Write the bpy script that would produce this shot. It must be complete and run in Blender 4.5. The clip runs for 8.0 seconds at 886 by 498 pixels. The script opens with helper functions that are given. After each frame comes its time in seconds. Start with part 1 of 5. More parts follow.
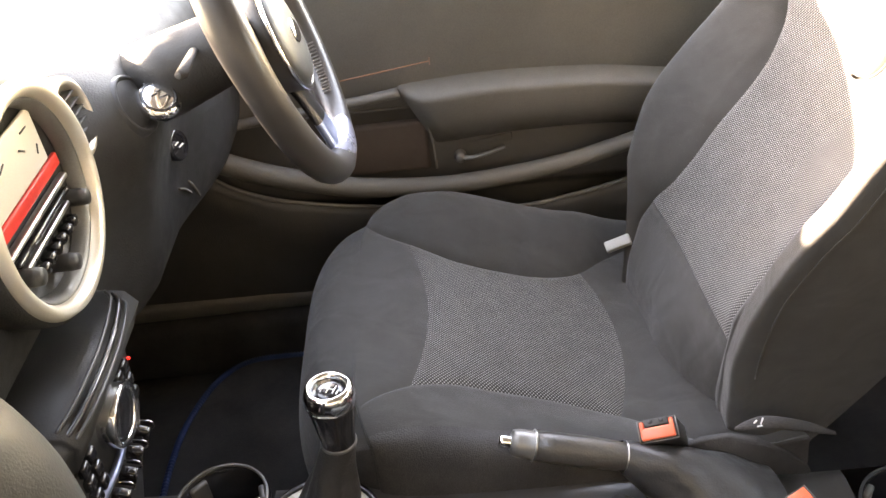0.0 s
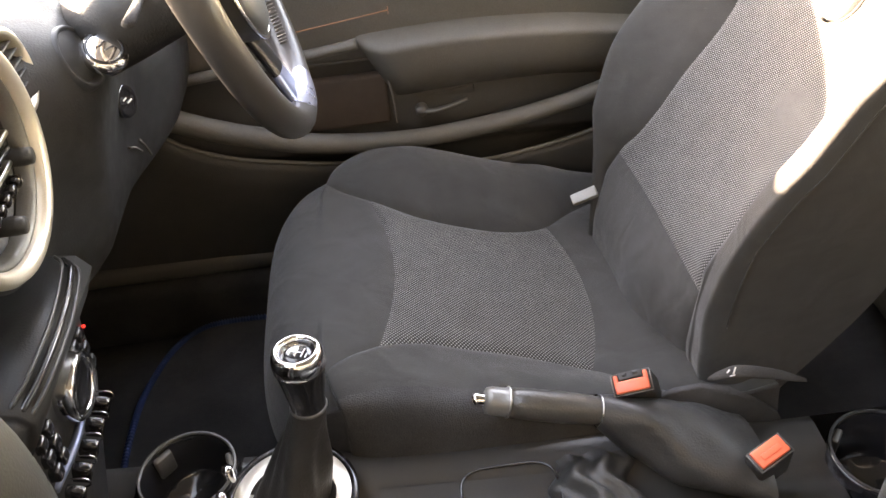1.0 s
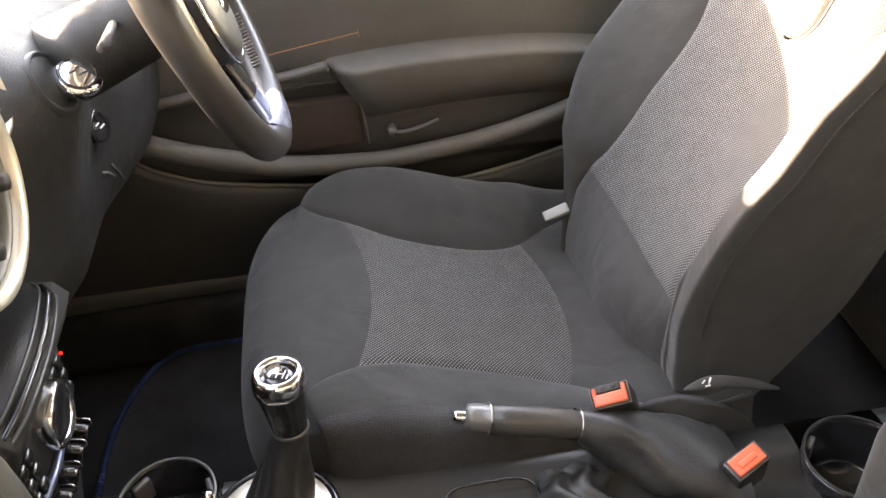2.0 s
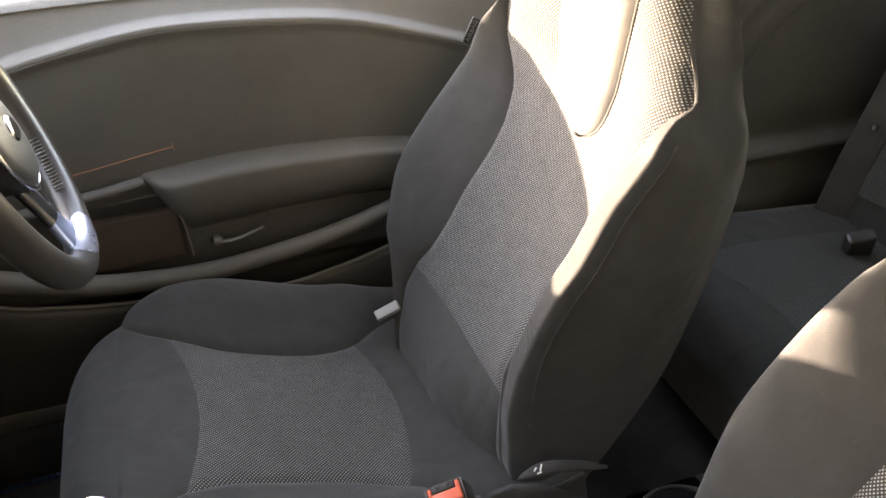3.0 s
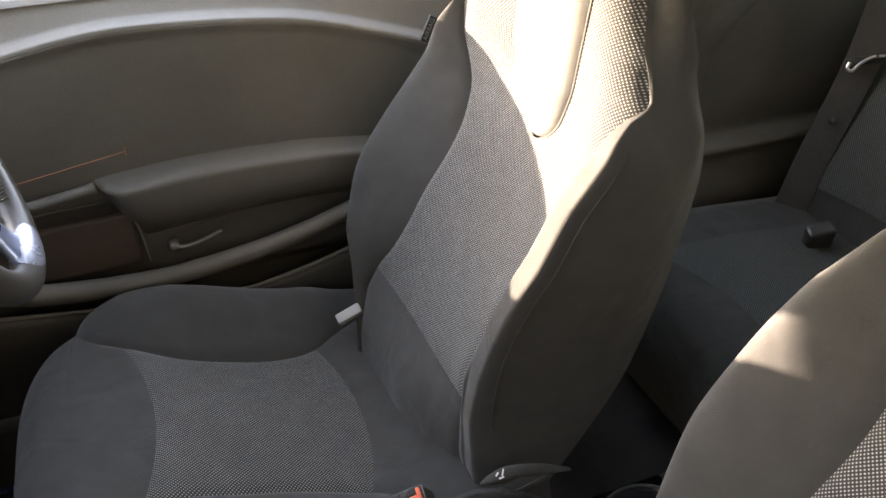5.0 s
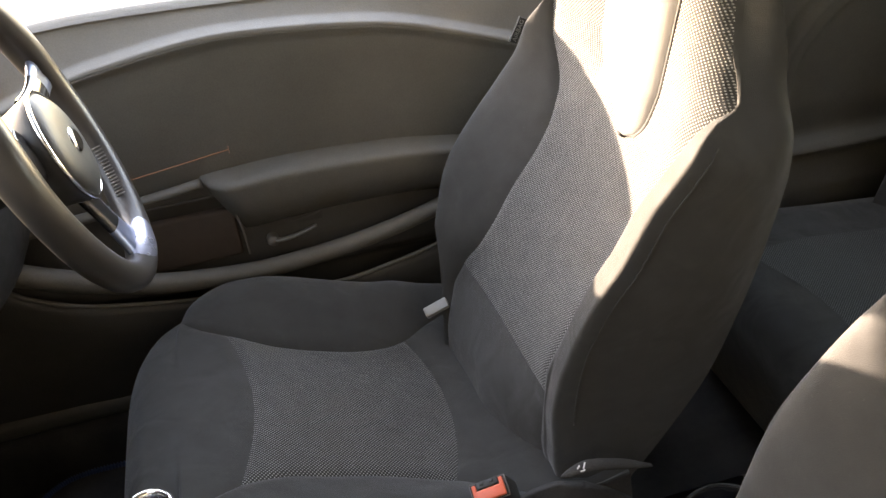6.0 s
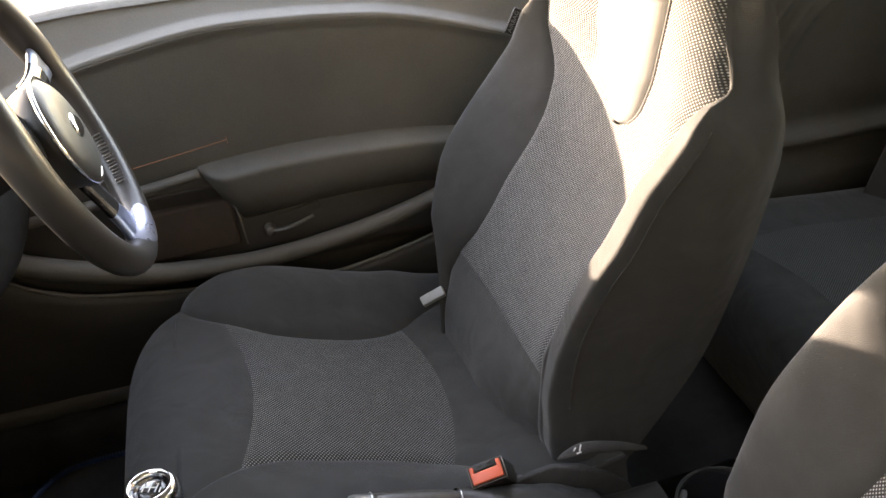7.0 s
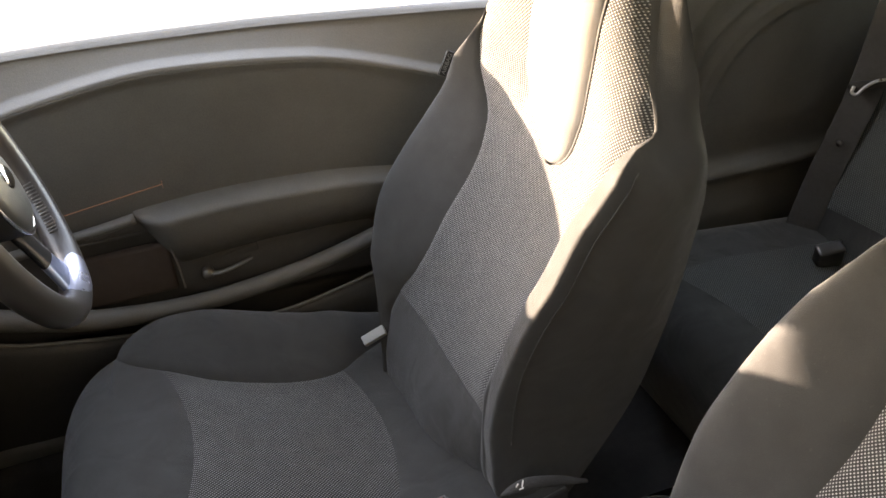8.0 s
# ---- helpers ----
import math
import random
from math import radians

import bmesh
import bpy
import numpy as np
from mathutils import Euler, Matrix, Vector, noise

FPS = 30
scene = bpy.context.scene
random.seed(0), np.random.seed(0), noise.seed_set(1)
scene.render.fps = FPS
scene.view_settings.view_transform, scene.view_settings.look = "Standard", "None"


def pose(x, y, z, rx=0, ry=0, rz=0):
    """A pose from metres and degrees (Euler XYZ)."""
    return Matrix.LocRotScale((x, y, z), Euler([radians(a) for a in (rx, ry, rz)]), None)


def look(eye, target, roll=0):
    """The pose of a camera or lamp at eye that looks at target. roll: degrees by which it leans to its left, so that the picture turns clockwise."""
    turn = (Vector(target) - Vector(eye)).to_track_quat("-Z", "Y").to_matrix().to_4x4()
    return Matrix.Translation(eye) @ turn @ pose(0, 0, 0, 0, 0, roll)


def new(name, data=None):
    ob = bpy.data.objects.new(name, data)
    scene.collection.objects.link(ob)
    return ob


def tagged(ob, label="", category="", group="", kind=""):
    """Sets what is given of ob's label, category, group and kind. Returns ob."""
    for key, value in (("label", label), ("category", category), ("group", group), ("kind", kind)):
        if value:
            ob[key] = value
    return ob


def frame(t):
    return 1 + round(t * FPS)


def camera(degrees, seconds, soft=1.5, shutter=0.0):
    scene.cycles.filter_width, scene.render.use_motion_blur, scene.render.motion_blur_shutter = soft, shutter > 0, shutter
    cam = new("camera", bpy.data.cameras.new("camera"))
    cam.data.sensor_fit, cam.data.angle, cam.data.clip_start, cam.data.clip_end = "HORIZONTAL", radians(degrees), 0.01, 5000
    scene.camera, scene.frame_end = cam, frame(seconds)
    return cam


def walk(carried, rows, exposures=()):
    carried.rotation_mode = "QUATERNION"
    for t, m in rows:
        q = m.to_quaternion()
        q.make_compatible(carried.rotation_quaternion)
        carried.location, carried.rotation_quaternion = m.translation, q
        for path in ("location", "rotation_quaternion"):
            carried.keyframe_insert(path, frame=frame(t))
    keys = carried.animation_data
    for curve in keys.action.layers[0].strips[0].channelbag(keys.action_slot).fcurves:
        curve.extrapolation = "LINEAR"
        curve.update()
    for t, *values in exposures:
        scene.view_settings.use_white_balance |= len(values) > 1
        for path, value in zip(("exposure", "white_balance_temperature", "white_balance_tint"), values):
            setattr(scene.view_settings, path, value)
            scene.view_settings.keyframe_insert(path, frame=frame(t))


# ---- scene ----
cam = camera(55.3, 8.0)
PATH = [
    (0, (-0.311, -0.516, 1.028), (-0.345, 1.111, -0.135), -7.0),
    (0.5, (-0.324, -0.496, 1.018), (-0.273, 1.095, -0.193), -6.7),
    (1, (-0.327, -0.493, 1.01), (-0.264, 1.066, -0.241), -6.2),
    (1.2, (-0.330, -0.491, 1.009), (-0.245, 1.066, -0.243), -6.1),
    (2.3, (-0.340, -0.5, 1.02), (-0.13, 1.113, -0.143), -4.0),
    (2.5, (-0.33, -0.499, 1.026), (-0.044, 1.152, -0.067), -2.6),
    (3, (-0.293, -0.503, 1.033), (0.209, 1.107, -0.042), -3.3),
    (3.5, (-0.26, -0.501, 1.029), (0.458, 1.056, -0.001), -0.8),
    (4, (-0.26, -0.495, 1.034), (0.495, 1.037, -0.006), -0.8),
    (4.5, (-0.271, -0.498, 1.047), (0.39, 1.057, -0.024), -2.5),
    (5, (-0.269, -0.491, 1.04), (0.286, 1.085, -0.059), -3.2),
    (5.2, (-0.273, -0.506, 1.041), (0.135, 1.123, -0.046), -4.5),
    (6.3, (-0.278, -0.524, 1.059), (0.081, 1.113, -0.033), -6.3),
    (6.5, (-0.284, -0.533, 1.048), (0.093, 1.104, -0.038), -5.9),
    (7, (-0.286, -0.534, 1.047), (0.088, 1.101, -0.042), -6.1),
    (7.5, (-0.288, -0.534, 1.047), (0.071, 1.107, -0.039), -6.3),
    (8, (-0.282, -0.539, 1.066), (0.238, 1.086, 0.024), -4.9),
]
walk(cam, [(t, look(eye, target, roll)) for t, eye, target, roll in PATH], [(0.0, 6.5, 10400, 32), (1.0, 6.35, 10600, 32), (2.4, 6.2, 10200, 31), (3.0, 5.6, 9900, 29), (3.5, 5.5, 9500, 27), (6.5, 5.4, 9800, 28), (8.0, 5.35, 9800, 28)])

# ---- world and light ----
SUN_TO = Vector((-1.36, 1.0, 0.42)).normalized()
world = bpy.data.worlds.new("world")
scene.world = world
world.use_nodes = True
wn, wl = world.node_tree.nodes, world.node_tree.links
sky = wn.new("ShaderNodeTexSky")
sky.sky_type = "NISHITA"
sky.sun_disc = False
sky.sun_elevation = math.asin(SUN_TO.z)
sky.sun_rotation = math.atan2(SUN_TO.x, SUN_TO.y)
sky.air_density, sky.dust_density = 1.0, 0.35
wl.new(sky.outputs["Color"], wn["Background"].inputs["Color"])
wn["Background"].inputs["Strength"].default_value = 0.15
sun_data = bpy.data.lights.new("sun", "SUN")
sun_data.energy, sun_data.angle, sun_data.color = 1.4, radians(0.53), (0.97, 1.0, 0.99)
sun = new("sun", sun_data)
sun.matrix_world = look(SUN_TO * 20, (0, 0, 0))


# ---- materials ----
def material(name, base, rough=0.5, metal=0.0, coat=0.0, sheen=0.0, emit=None):
    m = bpy.data.materials.new(name)
    m.use_nodes = True
    b = m.node_tree.nodes["Principled BSDF"]
    b.inputs["Base Color"].default_value = (*base, 1)
    b.inputs["Roughness"].default_value = rough
    b.inputs["Metallic"].default_value = metal
    b.inputs["Coat Weight"].default_value = coat
    b.inputs["Sheen Weight"].default_value = sheen
    if emit:
        b.inputs["Emission Color"].default_value = (*emit[0], 1)
        b.inputs["Emission Strength"].default_value = emit[1]
    return m


def node(m, kind, **values):
    n = m.node_tree.nodes.new(kind)
    for key, value in values.items():
        n.inputs[key].default_value = value
    return n


def join(m, a, out, b, inp):
    m.node_tree.links.new(a.outputs[out], b.inputs[inp])


def grained(name, base, rough, scale=60.0, depth=0.2, stain=0.25, fine=900.0, metal=0.0, coat=0.0, sheen=0.0, dust=0.0, vary=0.08, wrinkle=0.0):
    """A surface with two scales of variation: broad uneven tone and fine relief."""
    m = material(name, base, rough, metal, coat, sheen)
    b = m.node_tree.nodes["Principled BSDF"]
    co = node(m, "ShaderNodeTexCoord")
    broad = node(m, "ShaderNodeTexNoise", Scale=scale * 0.12, Detail=4.0)
    small = node(m, "ShaderNodeTexNoise", Scale=fine, Detail=2.0)
    mid = node(m, "ShaderNodeTexNoise", Scale=scale, Detail=5.0)
    for n in (broad, small, mid):
        join(m, co, "Object", n, "Vector")
    ramp = node(m, "ShaderNodeMapRange", **{"From Min": 0.3, "From Max": 0.7, "To Min": 1 - stain, "To Max": 1 + stain})
    join(m, broad, "Fac", ramp, "Value")
    ramp2 = node(m, "ShaderNodeMapRange", **{"From Min": 0.3, "From Max": 0.7, "To Min": 1 - stain * 0.6, "To Max": 1 + stain * 0.6})
    join(m, small, "Fac", ramp2, "Value")
    mul = m.node_tree.nodes.new("ShaderNodeMath")
    mul.operation = "MULTIPLY"
    join(m, ramp, "Result", mul, 0)
    join(m, ramp2, "Result", mul, 1)
    sc = m.node_tree.nodes.new("ShaderNodeVectorMath")
    sc.operation = "SCALE"
    sc.inputs[0].default_value = base
    join(m, mul, 0, sc, "Scale")
    if dust:
        speck = node(m, "ShaderNodeTexNoise", Scale=260.0, Detail=3.0)
        join(m, co, "Object", speck, "Vector")
        cut = node(m, "ShaderNodeMapRange", **{"From Min": 0.66, "From Max": 0.74, "To Min": 0.0, "To Max": dust})
        join(m, speck, "Fac", cut, "Value")
        mix = m.node_tree.nodes.new("ShaderNodeMixRGB")
        mix.inputs[2].default_value = (0.4, 0.37, 0.33, 1)
        join(m, cut, "Result", mix, 0)
        join(m, sc, 0, mix, 1)
        join(m, mix, 0, b, "Base Color")
    else:
        join(m, sc, 0, b, "Base Color")
    rr = node(m, "ShaderNodeMapRange", **{"From Min": 0.3, "From Max": 0.7, "To Min": max(rough - vary, 0.02), "To Max": min(rough + vary, 1)})
    join(m, mid, "Fac", rr, "Value")
    join(m, rr, "Result", b, "Roughness")
    bump = node(m, "ShaderNodeBump", Strength=depth, Distance=0.001)
    join(m, small, "Fac", bump, "Height")
    if wrinkle:
        fold = node(m, "ShaderNodeTexNoise", Scale=16.0, Detail=2.0, Distortion=0.6)
        join(m, co, "Object", fold, "Vector")
        swell = node(m, "ShaderNodeBump", Strength=wrinkle, Distance=0.01)
        join(m, fold, "Fac", swell, "Height")
        join(m, swell, "Normal", bump, "Normal")
    join(m, bump, "Normal", b, "Normal")
    return m


def woven(name, dark, light, pitch=0.0040):
    """Open mesh upholstery: pale thread lumps in a diamond lattice over a dark ground, laid out by the UV map in metres."""
    m = material(name, dark, 0.85, sheen=0.15)
    b = m.node_tree.nodes["Principled BSDF"]
    uv = node(m, "ShaderNodeUVMap")
    warp = node(m, "ShaderNodeTexNoise", Scale=40.0, Detail=2.0)
    join(m, uv, "UV", warp, "Vector")
    sep = node(m, "ShaderNodeSeparateXYZ")
    join(m, uv, "UV", sep, "Vector")
    waves = []
    for axis in ("X", "Y"):
        k = m.node_tree.nodes.new("ShaderNodeMath")
        k.operation = "MULTIPLY"
        k.inputs[1].default_value = 2 * math.pi / pitch / (1.0 if axis == "X" else 1.15)
        join(m, sep, axis, k, 0)
        s = m.node_tree.nodes.new("ShaderNodeMath")
        s.operation = "SINE"
        join(m, k, 0, s, 0)
        waves.append(s)
    mul = m.node_tree.nodes.new("ShaderNodeMath")
    mul.operation = "MULTIPLY"
    join(m, waves[0], 0, mul, 0)
    join(m, waves[1], 0, mul, 1)
    lump = node(m, "ShaderNodeMapRange", **{"From Min": 0.12, "From Max": 0.85, "To Min": 0.0, "To Max": 1.0})
    lump.interpolation_type = "SMOOTHSTEP"
    join(m, mul, 0, lump, "Value")
    tone = node(m, "ShaderNodeMapRange", **{"From Min": 0.3, "From Max": 0.7, "To Min": 0.75, "To Max": 1.0})
    join(m, warp, "Fac", tone, "Value")
    fac = m.node_tree.nodes.new("ShaderNodeMath")
    fac.operation = "MULTIPLY"
    join(m, lump, "Result", fac, 0)
    join(m, tone, "Result", fac, 1)
    mix = m.node_tree.nodes.new("ShaderNodeMixRGB")
    mix.inputs[1].default_value = (*dark, 1)
    mix.inputs[2].default_value = (*light, 1)
    join(m, fac, 0, mix, 0)
    join(m, mix, 0, b, "Base Color")
    bump = node(m, "ShaderNodeBump", Strength=0.8, Distance=0.0016)
    join(m, lump, "Result", bump, "Height")
    join(m, bump, "Normal", b, "Normal")
    return m


def clear_glass(name, tint):
    m = bpy.data.materials.new(name)
    m.use_nodes = True
    t = m.node_tree
    t.nodes.remove(t.nodes["Principled BSDF"])
    clear = node(m, "ShaderNodeBsdfTransparent", Color=(*tint, 1))
    gloss = node(m, "ShaderNodeBsdfGlossy", Roughness=0.02)
    mix = node(m, "ShaderNodeMixShader", Fac=0.06)
    join(m, clear, 0, mix, 1)
    join(m, gloss, 0, mix, 2)
    t.links.new(mix.outputs[0], t.nodes["Material Output"].inputs["Surface"])
    return m


FABRIC = grained("charcoal_knit", (0.0300, 0.0296, 0.0275), 0.9, scale=30, depth=0.5, stain=0.12, fine=1100, sheen=0.16, dust=0.03, wrinkle=0.35)
# Paler copy of the charcoal knit; sun on the headrest put into colour.
PAD = grained("sunlit_headrest_knit", (0.085, 0.083, 0.078), 0.9, scale=30, depth=0.5, stain=0.1, fine=1100, sheen=0.15, wrinkle=0.25)
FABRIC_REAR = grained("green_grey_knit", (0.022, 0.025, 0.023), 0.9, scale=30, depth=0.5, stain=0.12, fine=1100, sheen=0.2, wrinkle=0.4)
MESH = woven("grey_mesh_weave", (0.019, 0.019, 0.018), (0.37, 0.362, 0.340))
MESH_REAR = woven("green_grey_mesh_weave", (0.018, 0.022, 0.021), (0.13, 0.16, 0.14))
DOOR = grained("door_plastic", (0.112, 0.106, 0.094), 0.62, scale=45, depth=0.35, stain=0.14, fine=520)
# Dark pocket plastic; elsewhere on the lower door its colour carries the shade.
DOOR_LOW = grained("pocket_and_shaded_door_plastic", (0.050, 0.047, 0.043), 0.55, scale=45, depth=0.35, stain=0.14, fine=520)
# Paler copy of the door plastic; window light is put into its colour.
DOOR_UP = grained("lit_door_plastic", (0.15, 0.143, 0.129), 0.6, scale=45, depth=0.35, stain=0.12, fine=520)
BROWN = grained("brown_cloth_panel", (0.062, 0.044, 0.035), 0.8, scale=60, depth=0.3, stain=0.15)
BLACK = grained("black_plastic", (0.028, 0.028, 0.028), 0.5, scale=50, depth=0.3, stain=0.12, fine=600, vary=0.02)
GLOSS = grained("gloss_black_plastic", (0.016, 0.016, 0.018), 0.16, scale=40, depth=0.01, stain=0.1, coat=0.4, vary=0.04)
DASH = grained("dash_plastic", (0.022, 0.0215, 0.0205), 0.6, scale=50, depth=0.4, stain=0.15, fine=480)
LEATHER = grained("black_leather", (0.036, 0.036, 0.036), 0.42, scale=120, depth=0.4, stain=0.12, fine=420, wrinkle=0.4)
RIM = grained("wheel_leather", (0.045, 0.041, 0.039), 0.30, scale=40, depth=0.12, stain=0.08, fine=900, vary=0.02)
CHROME = grained("chrome", (0.82, 0.82, 0.83), 0.10, scale=80, depth=0.0, stain=0.03, metal=1.0, vary=0.02)
SILVER = grained("satin_silver", (0.74, 0.68, 0.58), 0.36, scale=80, depth=0.0, stain=0.04, metal=0.6, vary=0.02)
SPOKE = grained("blue_grey_satin", (0.17, 0.205, 0.29), 0.3, scale=70, depth=0.0, stain=0.05, metal=0.6, vary=0.03)
INSERT = grained("satin_insert", (0.30, 0.31, 0.38), 0.28, scale=70, depth=0.0, stain=0.05, metal=0.7, vary=0.02)
RED = grained("red_plastic", (0.85, 0.15, 0.08), 0.38, scale=90, depth=0.05, stain=0.08)
CARPET = grained("black_carpet", (0.036, 0.035, 0.035), 0.95, scale=90, depth=0.9, stain=0.4, fine=700)
BLUE = grained("blue_thread", (0.022, 0.060, 0.17), 0.7, scale=200, depth=0.5, stain=0.3)
GREYCLIP = grained("grey_plastic", (0.25, 0.25, 0.235), 0.45, scale=90, depth=0.1, stain=0.1)
STEEL = grained("brushed_steel", (0.62, 0.62, 0.60), 0.3, scale=120, depth=0.03, stain=0.05, metal=1.0, vary=0.03)
DULL = grained("dull_grey_metal", (0.16, 0.155, 0.145), 0.42, scale=90, depth=0.1, stain=0.15, metal=0.5)
WEB = grained("belt_webbing", (0.042, 0.042, 0.040), 0.75, scale=150, depth=0.5, stain=0.15, fine=800)
LINER = grained("headliner_cloth", (0.22, 0.214, 0.198), 0.95, scale=60, depth=0.4, stain=0.06)
WHITE = grained("white_print", (0.78, 0.78, 0.76), 0.5, scale=90, depth=0.02, stain=0.05)
CONSOLE = grained("console_plastic", (0.040, 0.039, 0.038), 0.30, scale=50, depth=0.15, stain=0.05, fine=520, vary=0.01)
GRIP = grained("grip_leather", (0.058, 0.054, 0.049), 0.36, scale=110, depth=0.35, stain=0.2, fine=420)
GAITER = grained("worn_gaiter_leather", (0.030, 0.028, 0.026), 0.36, scale=90, depth=0.5, stain=0.25, fine=420, wrinkle=0.8)
CREAM = grained("cream_dial", (0.55, 0.50, 0.42), 0.5, scale=60, depth=0.02, stain=0.08)
DIALRED = grained("red_dial_band", (0.62, 0.03, 0.02), 0.45, scale=60, depth=0.02, stain=0.08)
PAINT = grained("dark_car_paint", (0.03, 0.035, 0.05), 0.25, scale=40, depth=0.02, stain=0.08, coat=0.6)
ASPHALT = grained("pale_concrete", (0.34, 0.33, 0.30), 0.9, scale=6, depth=0.6, stain=0.3, fine=160)
AMBER = material("amber_light", (0.20, 0.10, 0.06), 0.4, emit=((1.0, 0.36, 0.12), 0.0025))
REDLAMP = material("red_warning_light", (0.5, 0.02, 0.02), 0.3, emit=((1.0, 0.04, 0.03), 0.02))
GLASS = clear_glass("clear_glass", (0.90, 0.90, 0.87))
# Strong windscreen tint, added to dim sun and sky on the passenger seat.
SCREEN = clear_glass("dimming_windscreen_glass", (0.52, 0.54, 0.51))
TINTED = clear_glass("tinted_glass", (0.10, 0.112, 0.10))


# ---- building helpers ----
def thing(name, label, category, at=(0, 0, 0), group="", kind=""):
    ob = new(name)
    ob.location = at
    ob.empty_display_size = 0.05
    return tagged(ob, label, category, group, kind)


def finish(name, me, mat, parent=None, label="", smooth=True):
    me.materials.append(mat)
    if smooth:
        me.polygons.foreach_set("use_smooth", [True] * len(me.polygons))
    me.update()
    ob = new(name, me)
    if parent is not None:
        ob.parent = parent
        up = parent
        shift = Vector((0, 0, 0))
        while up is not None:
            shift += up.location
            up = up.parent
        ob.location = -shift
    if label:
        tagged(ob, label)
    return ob


def part(name, bm, mat, parent=None, label="", smooth=True):
    """Links a bmesh, built in world places, as one mesh under a thing or part."""
    bmesh.ops.recalc_face_normals(bm, faces=bm.faces)
    me = bpy.data.meshes.new(name)
    bm.to_mesh(me)
    bm.free()
    return finish(name, me, mat, parent, label, smooth)


def table(rows, x):
    """Smooth value at x from rows of (x, value)."""
    n = len(rows)
    if x <= rows[0][0]:
        return rows[0][1]
    if x >= rows[-1][0]:
        return rows[-1][1]
    for i in range(n - 1):
        x0, y0 = rows[i]
        x1, y1 = rows[i + 1]
        if x <= x1:
            break
    h = x1 - x0

    def slope(j):
        if j == 0 or j == n - 1:
            return 0 if n < 3 else (rows[1][1] - rows[0][1]) / (rows[1][0] - rows[0][0]) if j == 0 else (rows[-1][1] - rows[-2][1]) / (rows[-1][0] - rows[-2][0])
        a = (rows[j][1] - rows[j - 1][1]) / (rows[j][0] - rows[j - 1][0])
        c = (rows[j + 1][1] - rows[j][1]) / (rows[j + 1][0] - rows[j][0])
        return 0.0 if a * c <= 0 else 2 * a * c / (a + c)
    q = (x - x0) / h
    return (y0 * (1 + 2 * q) * (1 - q) ** 2 + h * slope(i) * q * (1 - q) ** 2
            + y1 * q * q * (3 - 2 * q) + h * slope(i + 1) * q * q * (q - 1))


def sheet(name, rows, mat, parent=None, label="", uv=None, wrap=False, smooth=True, thick=0.0, away=(0, 0, -1)):
    """One mesh from a grid of points; uv: the same grid in metres; wrap: the columns close on themselves."""
    nr, nc = len(rows), len(rows[0])
    verts = [tuple(p) for r in rows for p in r]
    faces = []
    for i in range(nr - 1):
        for j in range(nc if wrap else nc - 1):
            k = (j + 1) % nc
            faces.append((i * nc + j, i * nc + k, (i + 1) * nc + k, (i + 1) * nc + j))
    me = bpy.data.meshes.new(name)
    me.from_pydata(verts, [], faces)
    if uv:
        flat = [q for r in uv for q in r]
        layer = me.uv_layers.new(name="UVMap")
        for loop in me.loops:
            layer.data[loop.index].uv = flat[loop.vertex_index]
    ob = finish(name, me, mat, parent, label, smooth)
    if thick:
        s = ob.modifiers.new("thickness", "SOLIDIFY")
        mean = Vector((0, 0, 0))
        for p in me.polygons:
            mean += p.normal * p.area
        s.thickness, s.offset = thick, 1 if mean.dot(Vector(away)) > 0 else -1
    return ob


def span(a, b, n):
    return [a + (b - a) * i / n for i in range(n + 1)]


def spline(points, n=8):
    """Catmull-Rom through points."""
    p = [Vector(q) for q in points]
    p = [p[0] * 2 - p[1]] + p + [p[-1] * 2 - p[-2]]
    out = []
    for i in range(1, len(p) - 2):
        for k in range(n):
            t = k / n
            a, b, c, d = p[i - 1:i + 3]
            out.append(0.5 * ((2 * b) + (c - a) * t + (2 * a - 5 * b + 4 * c - d) * t * t + (3 * b - a - 3 * c + d) * t ** 3))
    out.append(p[-2])
    return out


def tube(bm, path, radius, sides=12, flat=1.0, up=(0, 0, 1), cap=True):
    """Sweep of an ellipse along a path; radius is a number or a function of 0..1."""
    rings = []
    n = len(path)
    for i, p in enumerate(path):
        d = (path[min(i + 1, n - 1)] - path[max(i - 1, 0)]).normalized()
        s = d.cross(Vector(up))
        s = s.normalized() if s.length > 1e-5 else Vector((1, 0, 0))
        w = s.cross(d)
        r = radius(i / (n - 1)) if callable(radius) else radius
        rings.append([bm.verts.new(p + s * (r * math.cos(a)) + w * (r * flat * math.sin(a)))
                      for a in (2 * math.pi * k / sides for k in range(sides))])
    for a, b in zip(rings, rings[1:]):
        for k in range(sides):
            bm.faces.new((a[k], a[(k + 1) % sides], b[(k + 1) % sides], b[k]))
    if cap:
        bm.faces.new(rings[0])
        bm.faces.new(rings[-1][::-1])
    return bm


def lathe(bm, profile, m=Matrix(), sides=40, sx=1.0, sy=1.0):
    """Turns (radius, height) rows round the local z axis, placed by m."""
    rings = []
    for r, h in profile:
        rings.append([bm.verts.new(m @ Vector((sx * r * math.cos(a), sy * r * math.sin(a), h)))
                      for a in (2 * math.pi * k / sides for k in range(sides))])
    for a, b in zip(rings, rings[1:]):
        for k in range(sides):
            bm.faces.new((a[k], a[(k + 1) % sides], b[(k + 1) % sides], b[k]))
    bmesh.ops.remove_doubles(bm, verts=bm.verts, dist=1e-6)
    return bm


